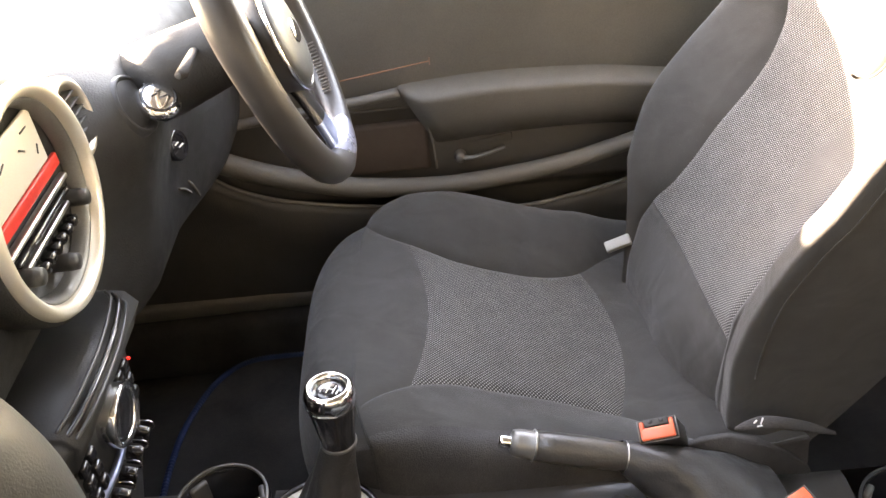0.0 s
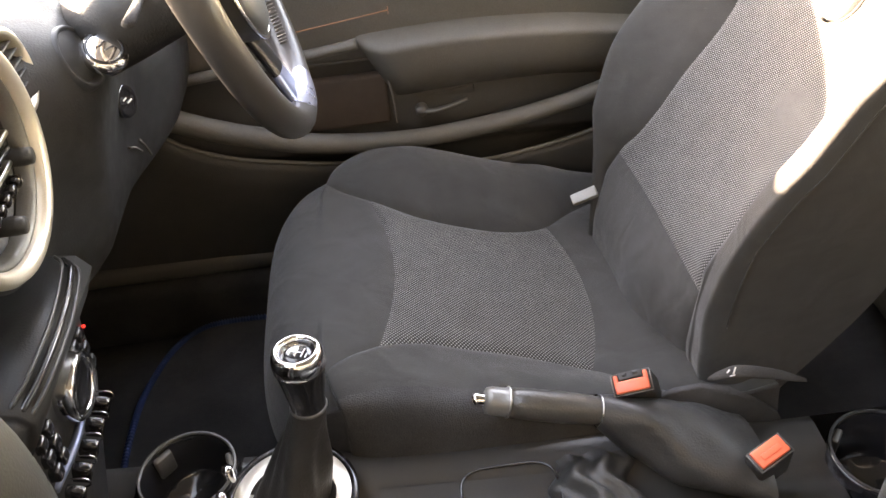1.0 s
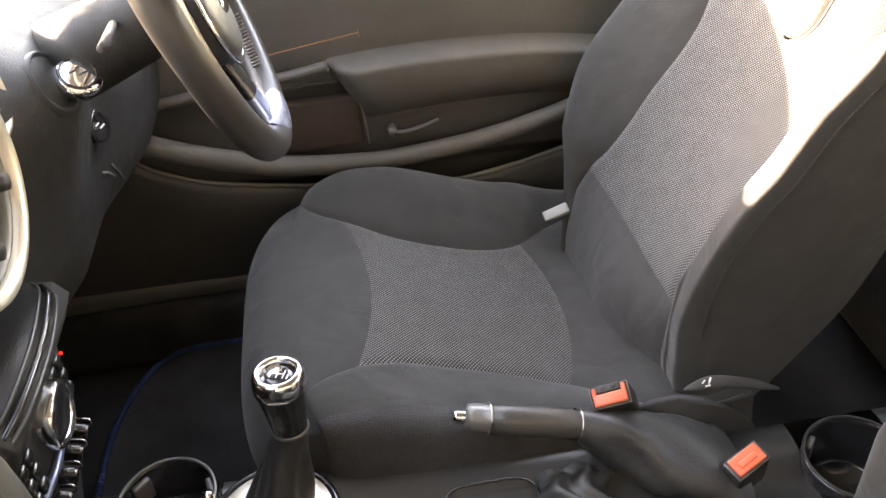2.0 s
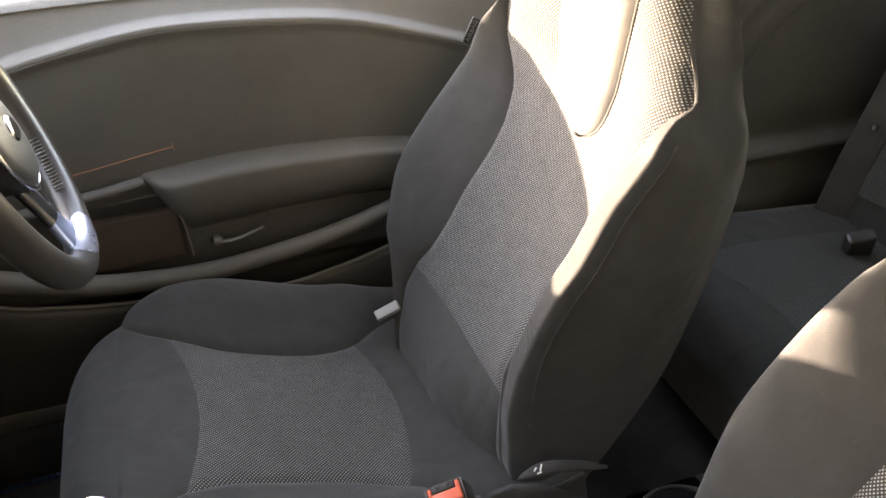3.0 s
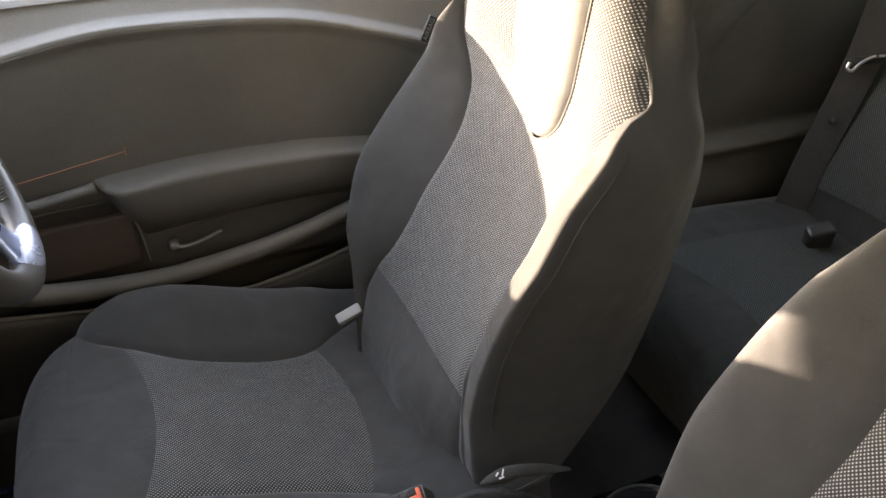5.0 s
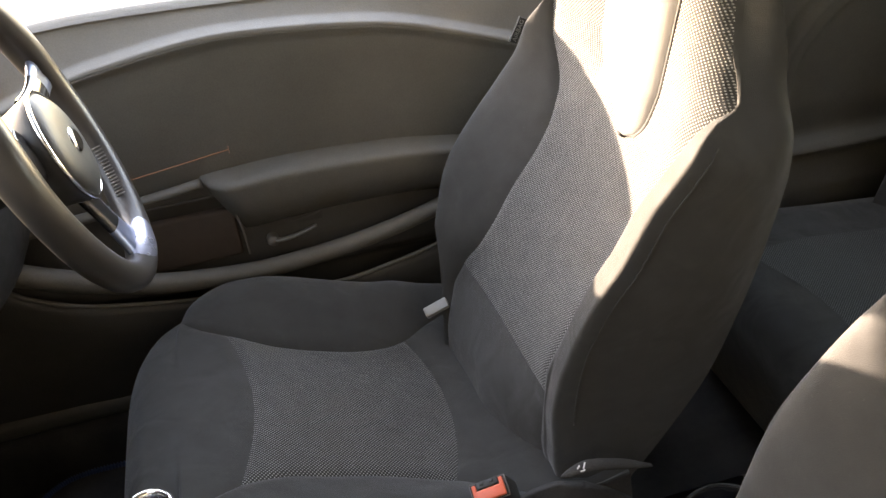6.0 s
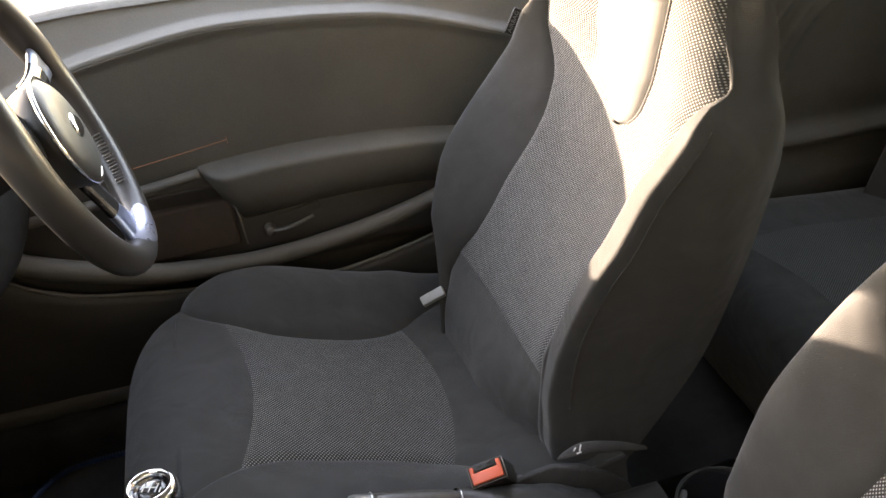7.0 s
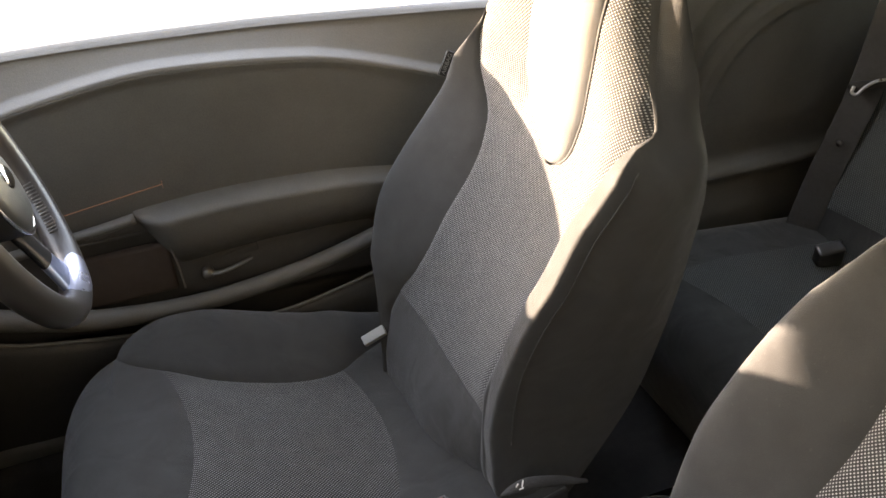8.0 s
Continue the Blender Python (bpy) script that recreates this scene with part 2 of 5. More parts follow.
def block(bm, m, size, bevel=0.003, segments=3, taper=1.0):
    """A rounded block of that size, centred on the pose m; taper narrows its top."""
    made = bmesh.ops.create_cube(bm, size=1.0)["verts"]
    for v in made:
        k = taper if v.co.z > 0 else 1.0
        v.co = Vector((v.co.x * size[0] * k, v.co.y * size[1] * k, v.co.z * size[2]))
    edges = list({e for v in made for e in v.link_edges})
    res = bmesh.ops.bevel(bm, geom=edges, offset=min(bevel, min(size) * 0.45), segments=segments, affect="EDGES", profile=0.5)
    verts = {v for f in res["faces"] for v in f.verts}
    for v in bm.verts:
        if v in verts:
            v.co = m @ v.co
    return bm


def facing(at, normal, up=(0, 0, 1)):
    """A pose whose z axis points along normal."""
    z = Vector(normal).normalized()
    x = Vector(up).cross(z)
    x = x.normalized() if x.length > 1e-5 else Vector((1, 0, 0))
    y = z.cross(x)
    return Matrix(((x.x, y.x, z.x, at[0]), (x.y, y.y, z.y, at[1]), (x.z, y.z, z.z, at[2]), (0, 0, 0, 1)))


# ---- outside ----
bm = bmesh.new()
bmesh.ops.create_grid(bm, x_segments=8, y_segments=8, size=3000)
for v in bm.verts:
    v.co.z = -0.28
tagged(part("ground", bm, ASPHALT), "pale sunlit concrete ground outside the car", "ground", kind="structure")


# Unseen dark wall, added to hold back sky light on the passenger side.
bm = bmesh.new()
block(bm, pose(0.0, -1.35, 1.1), (9.0, 0.2, 2.76), 0.02)
tagged(part("sky_blocker_wall", bm, grained("dark_blocker", (0.025, 0.026, 0.022), 0.9, scale=8, depth=0.5, stain=0.25, fine=120)), "dark plain wall, unseen, added to cut sky light from the passenger side", "wall", kind="structure")


# ---- car shell ----
def prism(bm, outline, y0, y1):
    """Extrudes an (x, z) outline from y0 to y1."""
    a = [bm.verts.new((x, y0, z)) for x, z in outline]
    b = [bm.verts.new((x, y1, z)) for x, z in outline]
    n = len(outline)
    for i in range(n):
        bm.faces.new((a[i], a[(i + 1) % n], b[(i + 1) % n], b[i]))
    bm.faces.new(a[::-1])
    bm.faces.new(b)
    return bm


floor_bm = bmesh.new()
block(floor_bm, pose(0.1, 0, -0.03), (2.5, 1.4, 0.06), 0.01)
tagged(part("floor", floor_bm, CARPET), "black carpeted car floor", "floor", kind="structure")
bm = bmesh.new()
prism(bm, [(-1.16, 0.0), (-1.12, 0.0), (-1.02, 0.40), (-1.02, 0.66), (-1.06, 0.66), (-1.16, 0.3)], -0.70, 0.70)
tagged(part("wall_front", bm, CARPET), "dark carpeted bulkhead of the footwell", "wall", kind="structure")
bm = bmesh.new()
prism(bm, [(1.22, 0.0), (1.28, 0.0), (1.28, 0.66), (1.22, 0.66)], -0.70, 0.70)
tagged(part("wall_back", bm, grained("pale_tailgate_trim", (0.50, 0.50, 0.41), 0.8, scale=40, stain=0.08)), "pale grey-green tailgate trim", "wall", kind="structure")


def roof_z(x, y):
    return 1.19 - 0.05 * (x - 0.25) ** 2 - 0.18 * y * y


rows = [[Vector((-0.54 + 1.62 * i / 24, -0.62 + 1.24 * j / 20, roof_z(-0.54 + 1.62 * i / 24, -0.62 + 1.24 * j / 20)))
         for j in range(21)] for i in range(25)]
tagged(sheet("ceiling", rows, LINER, thick=0.04, away=(0, 0, 1)), "pale grey cloth headlining of the car roof", "ceiling", kind="structure")

# sills and outer skins below the windows
for side in (1, -1):
    bm = bmesh.new()
    prism(bm, [(-1.15, 0.0), (1.28, 0.0), (1.28, 0.70), (0.43, 0.70), (-0.45, 0.715), (-1.15, 0.675)], side * 0.712, side * 0.75)
    tagged(part("wall_side", bm, PAINT), "dark painted outer body side below the windows", "wall", kind="structure")
    bm = bmesh.new()
    tube(bm, spline([(-1.12, side * 0.66, 0.72), (-0.862, side * 0.645, 0.90), (-0.642, side * 0.625, 1.03), (-0.43, side * 0.612, 1.105)]), 0.0305, 12, 1.3)
    tagged(part("pillar_front", bm, DASH), "dark plastic windscreen pillar trim", "pillar", kind="structure")
    bm = bmesh.new()
    tube(bm, spline([(-0.42, side * 0.615, 1.105), (0.0, side * 0.605, 1.125), (0.5, side * 0.60, 1.12), (1.08, side * 0.58, 1.07)]), 0.035, 12)
    tagged(part("roof_rail", bm, LINER), "cloth covered roof rail over the doors", "trim", kind="structure")
    bm = bmesh.new()
    tube(bm, spline([(0.40, side * 0.685, 0.55), (0.42, side * 0.68, 0.75), (0.44, side * 0.655, 0.95), (0.46, side * 0.61, 1.12)]), 0.045, 12, 0.5)
    tagged(part("pillar_middle", bm, DOOR), "dark plastic door pillar trim behind the front seat", "pillar", kind="structure")
    bm = bmesh.new()
    tube(bm, spline([(1.26, side * 0.66, 0.64), (1.18, side * 0.64, 0.85), (1.06, side * 0.58, 1.08)]), 0.06, 12, 0.7)
    tagged(part("pillar_rear", bm, LINER), "pale plastic tailgate pillar trim", "pillar", kind="structure")
    rows = [[Vector((x0, side * (0.705 - 0.085 * k), 0.715 + 0.40 * k)) for k in (0, 0.25, 0.5, 0.75, 1)]
            for x0 in (-1.0, -0.6, -0.2, 0.2, 0.40)]
    for r in rows:
        for p in r:
            k = (p.z - 0.715) / 0.40
            p.x = max(p.x, -1.0 + 0.58 * k)
    tagged(sheet("window_side", rows, GLASS), "clear front door window glass", "window", kind="structure")
    rows = [[Vector((x0, side * (0.70 - 0.09 * k), 0.70 + 0.40 * k)) for k in (0, 0.5, 1)] for x0 in (0.44, 0.8, 1.18)]
    tagged(sheet("window_quarter", rows, TINTED), "dark tinted rear side window glass", "window", kind="structure")
rows = [[Vector((-1.08 + 0.54 * k, -0.64 + 1.28 * j / 8, 0.72 + 0.40 * k)) for k in (0, 0.25, 0.5, 0.75, 1)] for j in range(9)]
tagged(sheet("windscreen", rows, SCREEN), "windscreen glass, tint added to dim light on the passenger seat", "window", kind="structure")
rows = [[Vector((1.26 - 0.18 * k, -0.60 + 1.2 * j / 8, 0.66 + 0.43 * k)) for k in (0, 0.5, 1)] for j in range(9)]
tagged(sheet("window_rear", rows, TINTED), "dark tinted tailgate window glass", "window", kind="structure")

# ---- driver's door ----
ARCH = [(-0.80, 0.590), (-0.62, 0.645), (-0.463, 0.678), (-0.284, 0.699), (-0.085, 0.690), (0.118, 0.645), (0.30, 0.575), (0.42, 0.50)]


def door_y(x, z):
    y = 0.664
    arch = table(ARCH, x)
    arch += 0.012
    q = min(max((z - arch) / 0.008, 0), 1)
    y += 0.014 * q * q * (3 - 2 * q)
    y -= 0.005 * math.exp(-((z - arch + 0.006) / 0.010) ** 2)
    if z > arch:
        y += 0.024 * min(1.0, (z - arch) / max(0.02, 0.745 - arch))
    if z > 0.735:
        y += 0.004 * ((z - 0.735) / 0.010) ** 2
    low = min(max((0.315 - z) / 0.03, 0), 1)
    y += 0.024 * low * low * (3 - 2 * low)
    y += 0.012 * math.exp(-((z - 0.43) / 0.05) ** 2)
    return y


BELT = [(-1.02, 0.690), (-0.75, 0.712), (-0.60, 0.729), (-0.47, 0.737), (-0.18, 0.728), (0.06, 0.709), (0.21, 0.695), (0.42, 0.668)]
door = thing("door_1", "dark grey-brown moulded plastic driver's door trim, shut", "car door", (-0.2, 0.69, 0.1), kind="structure")


def door_rows(low, high, n):
    rows = []
    for i in range(n + 1):
        row = []
        for x in span(-1.02, 0.42, 110):
            top = table(BELT, x)
            z = low(x) + (high(x) - low(x)) * i / n
            row.append(Vector((x, door_y(x, z + 0.745 - top if z > 0.6 else z + (0.745 - top) * (z - 0.1) / 0.5), z)))
        rows.append(row)
    return rows


def crease(x):
    return min(table(ARCH, x) + 0.006 - 0.745 + table(BELT, x), table(BELT, x) - 0.004)


sheet("panel", door_rows(lambda x: 0.455, crease, 70), DOOR, door, thick=0.012, away=(0, 1, 0))
# Below the armrest the shade is put into a darker plastic.
sheet("lower_panel", door_rows(lambda x: 0.10, lambda x: 0.455, 60), DOOR_LOW, door, "plastic door foot behind the pocket, shade put into its colour", thick=0.012, away=(0, 1, 0))
# The glow from the window is painted in by the paler plastic.
sheet("top_roll", door_rows(crease, lambda x: table(BELT, x), 40), DOOR_UP, door, "smooth moulding along the door top, paler for the window light", thick=0.012, away=(0, 1, 0))
rows = []
for i in range(13):
    a = i / 12
    rows.append([Vector((-1.02 + 1.44 * j / 60, 0.700 + 0.018 * math.sin(a * math.pi / 2) - 0.004 * math.cos(a * math.pi / 2),
                         table(BELT, -1.02 + 1.44 * j / 60) - 0.003 + 0.010 * math.sin(a * math.pi)))
                 for j in range(61)])
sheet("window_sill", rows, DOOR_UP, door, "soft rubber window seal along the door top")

# armrest pad with its slanted front
ARM_TOP = [(-0.376, 0.497), (-0.244, 0.503), (-0.10, 0.496), (0.023, 0.478), (0.14, 0.452), (0.24, 0.42)]
rows = []
for i in range(41):
    k = i / 40
    row = []
    for j in range(25):
        a = j / 24
        x = -0.376 + 0.62 * k + 0.055 * a * (1 - k)
        top = table(ARM_TOP, x)
        depth = 0.050 * min(1, 0.45 + (k / 0.08)) * (1 - 0.5 * k ** 3)
        z = top - 0.118 * a * (1 - 0.25 * k)
        out = math.sin(math.pi * min(a / 0.16, 1) * 0.5) if a < 0.16 else math.cos(math.pi * 0.5 * ((a - 0.16) / 0.84) ** 1.6)
        row.append(Vector((x, 0.674 - depth * out, z)))
    rows.append(row)
sheet("armrest", rows, DOOR, door, "padded armrest moulding")
bm = bmesh.new()
tube(bm, spline([(-0.95, 0.655, 0.420), (-0.66, 0.648, 0.462), (-0.52, 0.645, 0.476), (-0.43, 0.645, 0.484), (-0.372, 0.648, 0.490)]), 0.010, 10, 0.8)
part("ledge", bm, DOOR, door)
RAIL = [(-1.0, 0.632, 0.56), (-0.85, 0.628, 0.50), (-0.70, 0.624, 0.432), (-0.60, 0.622, 0.387), (-0.515, 0.622, 0.358), (-0.454, 0.622, 0.342), (-0.36, 0.622, 0.331), (-0.278, 0.622, 0.330),
        (-0.15, 0.624, 0.342), (-0.026, 0.628, 0.368), (0.08, 0.634, 0.402), (0.18, 0.645, 0.445)]
bm = bmesh.new()
tube(bm, [p + Vector((0, 0, 0.008)) for p in spline(RAIL)], lambda k: 0.019 - 0.007 * k, 14, 1.0)
part("grab_rail", bm, DOOR, door, "curved moulded rail above the door pocket")
LIP = [(-0.95, 0.632, 0.50), (-0.80, 0.628, 0.45), (-0.686, 0.626, 0.397), (-0.647, 0.626, 0.370), (-0.584, 0.624, 0.342), (-0.50, 0.624, 0.322), (-0.427, 0.624, 0.309), (-0.32, 0.624, 0.292), (-0.212, 0.624, 0.281), (-0.12, 0.626, 0.290),
       (-0.033, 0.63, 0.306), (0.06, 0.636, 0.33), (0.16, 0.645, 0.36)]
pl = spline(LIP)
rows = []
for i in range(14):
    k = i / 13
    rows.append([Vector((p.x, p.y - 0.006 * math.sin(math.pi * min(k * 3, 1)) + 0.02 * k * k, p.z * (1 - k) + 0.10 * k)) for p in pl])
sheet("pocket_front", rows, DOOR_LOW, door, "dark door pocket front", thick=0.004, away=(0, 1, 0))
bm = bmesh.new()
tube(bm, pl, 0.0035, 8)
part("pocket_lip", bm, DOOR_UP, door, "pale edge of the door pocket")
bm = bmesh.new()
block(bm, pose(-0.415, 0.664, 0.392), (0.155, 0.018, 0.084), 0.006)
part("inlay", bm, BROWN, door, "brown cloth inlay panel")
bm = bmesh.new()
tube(bm, spline([(-0.336, 0.652, 0.432), (-0.331, 0.651, 0.40), (-0.329, 0.651, 0.352)]), 0.0018, 6)
part("inlay_edge", bm, DOOR_UP, door, "thin paler edge strip")
# The recess gets its shade from the darker colour.
bm = bmesh.new()
block(bm, pose(-0.258, 0.6735, 0.370, 0, -7, 0), (0.110, 0.008, 0.030), 0.0035)
part("handle_recess", bm, DOOR_LOW, door, "door handle recess, shade put into its colour")
bm = bmesh.new()
tube(bm, spline([(-0.292, 0.654, 0.366), (-0.272, 0.645, 0.368), (-0.245, 0.643, 0.374), (-0.219, 0.645, 0.381)]), lambda k: 0.0055 - 0.002 * k, 10, 0.7)
lathe(bm, [(0, 0.010), (0.007, 0.009), (0.0095, 0.004), (0.0095, -0.008)], facing((-0.290, 0.655, 0.366), (0, -1, 0)), 16)
part("door_handle", bm, DULL, door, "dull grey door release lever")
bm = bmesh.new()
tube(bm, spline([(-0.55, 0.6555, 0.505), (-0.44, 0.6555, 0.517), (-0.322, 0.6555, 0.531)]), 0.0006, 6)
tube(bm, [Vector((-0.322, 0.655, 0.525)), Vector((-0.322, 0.655, 0.537))], 0.0005, 6, up=(0, 1, 0))
part("light_strip", bm, AMBER, door, "thin amber glowing light strip")
tag_m = facing((0.126, 0.640, 0.634), (0, -1, 0.05)) @ pose(0, 0, 0, 0, 0, 62)
bm = bmesh.new()
block(bm, tag_m, (0.040, 0.014, 0.004), 0.0015)
tag = part("airbag_tag", bm, BLACK, door, "small embossed black tag reading AIRBAG")
bm = bmesh.new()
for q in ((0, 0.0062, 0.039, 0.0006), (0, -0.0062, 0.039, 0.0006), (0.0195, 0, 0.0006, 0.0125), (-0.0195, 0, 0.0006, 0.0125)):
    block(bm, tag_m @ pose(q[0], q[1], 0.0022), (q[2], q[3], 0.0008), 0.0001, 1)
part("tag_border", bm, DULL, tag, "pale border line")
txt = bpy.data.curves.new("lettering", "FONT")
txt.body, txt.size, txt.align_x, txt.align_y, txt.extrude = "AIRBAG", 0.0095, "CENTER", "CENTER", 0.0003
lettering = new("lettering", txt)
txt.materials.append(GREYCLIP)
lettering.parent = tag
lettering.matrix_world = Matrix.Translation(-Vector(door.location)) @ Matrix.Translation(Vector(door.location)) @ tag_m @ pose(0, 0, 0.0023)
lettering.matrix_parent_inverse = Matrix()
lettering.matrix_basis = tag_m @ pose(0, 0, 0.0023)

# door on the camera's side, plain
bm = bmesh.new()
prism(bm, [(-1.0, 0.08), (0.42, 0.08), (0.42, 0.70), (-1.0, 0.72)], -0.705, -0.672)
tagged(part("door_2", bm, DOOR_LOW), "dark grey-brown plastic passenger door trim, shut", "car door", kind="structure")
for side in (1, -1):
    bm = bmesh.new()
    block(bm, pose(-0.25, side * 0.672, 0.058), (1.6, 0.13, 0.115), 0.02, 4)
    tagged(part("sill", bm, CARPET), "black carpeted door sill", "sill", kind="structure")
    bm = bmesh.new()
    block(bm, pose(-0.25, side * 0.682, 0.131), (1.6, 0.10, 0.034), 0.012, 4)
    tagged(part("sill_plate", bm, DOOR), "grey-brown plastic plate on the door sill", "sill", kind="structure")


# ---- front seats ----
CX = [(0, -0.50), (1, -0.530), (2, -0.540), (3, -0.528), (4, -0.492), (5, -0.440), (6, -0.358), (7, -0.245), (8, -0.106), (9, -0.03), (10, 0.07)]
CZ = [(0, 0.10), (1, 0.15), (2, 0.215), (3, 0.285), (4, 0.327), (5, 0.338), (6, 0.324), (7, 0.280), (8, 0.236), (9, 0.232), (10, 0.24)]
CW = [(0, 0.20), (2, 0.225), (4, 0.248), (6, 0.268), (8, 0.266), (10, 0.24)]
CSEAM = [(3.4, 0.236), (4, 0.222), (5, 0.186), (6, 0.145), (6.6, 0.120), (7.2, 0.117), (8, 0.143), (8.6, 0.178), (9.2, 0.205), (10, 0.215)]
CBUMP = [(3, 0.0), (4, 0.0), (5, 0.010), (6, 0.030), (7, 0.054), (8, 0.048), (8.7, 0.028), (10, 0.0)]


def cushion_at(c, tau, inner=-1):
    """Point of the cushion's cover in the seat's own places; |c| up to 0.5 between the seams, up to 1 on the bolsters, up to 1.5 down the flanks."""
    side = 1 if c >= 0 else -1
    a = abs(c)
    wide = table(CW, tau) - (0.028 if side == inner else 0.0) * min(tau / 4, 1)
    seam = min(table(CSEAM, tau) + (table([(6, 0.0), (6.6, 0.012), (7.2, 0.015), (8, 0.006), (8.6, 0.0)], tau) if side == inner else 0.0), wide - 0.006)
    x, z = table(CX, tau), table(CZ, tau)
    if a <= 0.5:
        u = seam * a / 0.5
        q = 0.0
    else:
        q = min((a - 0.5) / 0.5, 1.0)
        u = seam + (wide - seam) * q
    pull = max(0.0, 1 - abs(tau - 7) / 2.2) ** 0.5 if abs(tau - 7) < 2.2 else 0.0
    bow = -0.027 * (min(u, 0.16) / 0.145) ** 2 * min(pull * 1.35, 1)
    x += bow
    z += -0.33 * bow * 0.6
    z += 0.006 * (1 - (min(u, seam) / seam) ** 2) * math.sin(math.pi * min(max((tau - 6) / 2, 0), 1))
    z += table(CBUMP, tau) * (table([(5, 0.0), (6.4, 0.12), (7.2, 0.3), (8, 0.55)], tau) if side == inner else 1.0) * max(math.sin(math.pi * 0.82 * q ** 1.2), 0) ** 0.8
    front = max(0.0, min((6.5 - tau) / 3.5, 1))
    x += 0.085 * (u / 0.25) ** 4 * front
    z -= 0.055 * (u / 0.262) ** 6 * max(0.0, min((6.7 - tau) / 2.2, 1)) * max(0.0, min((tau - 1) / 3, 1))
    z -= 0.014 * max(0.0, (q - 0.8) / 0.2) ** 2
    if a > 1:
        k = (a - 1) / 0.5
        u += 0.010 * math.sin(math.pi * min(k * 1.3, 1)) - 0.02 * k * k
        z = z * (1 - k) + 0.10 * k
    groove = math.exp(-((a - 0.5) / 0.02) ** 2) * min(max((tau - 5.0) / 0.6, 0), 1)
    if a <= 0.5:
        groove = max(groove, math.exp(-((tau - 6) / 0.05) ** 2), math.exp(-((tau - 8) / 0.05) ** 2))
    return Vector((x, side * u, z - 0.0035 * groove))


BO = Vector((-0.03, 0, 0.27))
BUP = Vector((math.sin(radians(27)), 0, math.cos(radians(27))))
BFWD = Vector((-math.cos(radians(27)), 0, math.sin(radians(27))))
BWIDE = [(-0.08, 0.195), (0.0, 0.215), (0.10, 0.240), (0.22, 0.253), (0.36, 0.246), (0.46, 0.226), (0.52, 0.202), (0.60, 0.160), (0.68, 0.132), (0.76, 0.122), (0.86, 0.118)]
BWIDE_OUT = [(-0.08, 0.105), (0.0, 0.138), (0.04, 0.165), (0.08, 0.192), (0.13, 0.221), (0.19, 0.243), (0.28, 0.246), (0.36, 0.240), (0.46, 0.222), (0.52, 0.202), (0.60, 0.160), (0.68, 0.132), (0.76, 0.122), (0.86, 0.118)]
BSEAM = [(-0.08, 0.150), (0.0, 0.158), (0.068, 0.158), (0.12, 0.138), (0.17, 0.126), (0.25, 0.121), (0.32, 0.127), (0.386, 0.146), (0.44, 0.170), (0.475, 0.192), (0.52, 0.19), (0.86, 0.12)]
BFRONT = [(-0.08, 0.0), (0.0, 0.022), (0.068, 0.018), (0.2, 0.010), (0.32, -0.010), (0.37, -0.010), (0.43, 0.008), (0.50, 0.031), (0.58, 0.054), (0.68, 0.074), (0.86, 0.09)]
BBUMP = [(-0.08, 0.02), (0.0, 0.030), (0.10, 0.048), (0.20, 0.060), (0.27, 0.062), (0.35, 0.054), (0.42, 0.036), (0.47, 0.014), (0.52, 0.0), (0.86, 0.0)]
NARROW = [(-0.08, 0.0), (0.0, 0.008), (0.10, 0.022), (0.30, 0.032), (0.36, 0.038), (0.42, 0.046), (0.46, 0.054), (0.49, 0.062), (0.52, 0.067), (0.60, 0.058), (0.66, 0.046), (0.76, 0.03), (0.86, 0.01)]
CURL = [(0.22, 0.0), (0.32, -0.012), (0.40, -0.022), (0.46, -0.030), (0.50, -0.042), (0.58, -0.052), (0.75, -0.055)]
OUTER = [(0.10, 0.0), (0.17, 0.008), (0.25, 0.016), (0.31, 0.020), (0.36, 0.030), (0.42, 0.042), (0.46, 0.034), (0.50, 0.018), (0.54, 0.0)]
INNER = [(-0.08, 0.0), (0.0, 0.05), (0.10, 0.32), (0.22, 0.50), (0.30, 0.46), (0.36, 0.38), (0.42, 0.28), (0.46, 0.12), (0.86, 0.1)]
LEAN = [(0.37, 0.0), (0.43, 0.020), (0.50, 0.043), (0.65, 0.070), (0.86, 0.090)]
BREAR = [(-0.08, -0.125), (0.05, -0.150), (0.15, -0.160), (0.25, -0.150), (0.37, -0.124), (0.47, -0.090), (0.51, -0.066), (0.58, -0.028), (0.62, -0.005), (0.70, 0.012), (0.86, 0.03)]


ROLLU = [(-0.08, 0.165), (0.0, 0.163), (0.07, 0.158), (0.14, 0.160), (0.24, 0.172), (0.285, 0.180), (0.34, 0.181), (0.39, 0.184), (0.43, 0.180), (0.45, 0.172), (0.465, 0.164), (0.50, 0.150), (0.55, 0.138), (0.60, 0.12)]
ROLLD = [(-0.08, -0.062), (0.0, -0.014), (0.07, 0.020), (0.14, 0.037), (0.24, 0.046), (0.34, 0.045), (0.39, 0.038), (0.42, 0.030), (0.435, 0.022), (0.450, 0.008), (0.465, -0.010), (0.48, -0.026)]
ROLLSEAM = [(-0.08, 0.135), (0.0, 0.138), (0.068, 0.143), (0.12, 0.139), (0.17, 0.139), (0.25, 0.140), (0.32, 0.145), (0.386, 0.159), (0.44, 0.166), (0.465, 0.168), (0.48, 0.167), (0.52, 0.150), (0.60, 0.130), (0.70, 0.11), (0.86, 0.11)]
VALLEY = [(0.28, 0.0), (0.36, 0.008), (0.42, 0.014), (0.465, 0.012), (0.51, 0.0)]
WRAP = [(0.36, 0.0), (0.40, 0.008), (0.44, 0.016), (0.50, 0.028), (0.60, 0.034), (0.74, 0.026), (0.86, 0.0)]


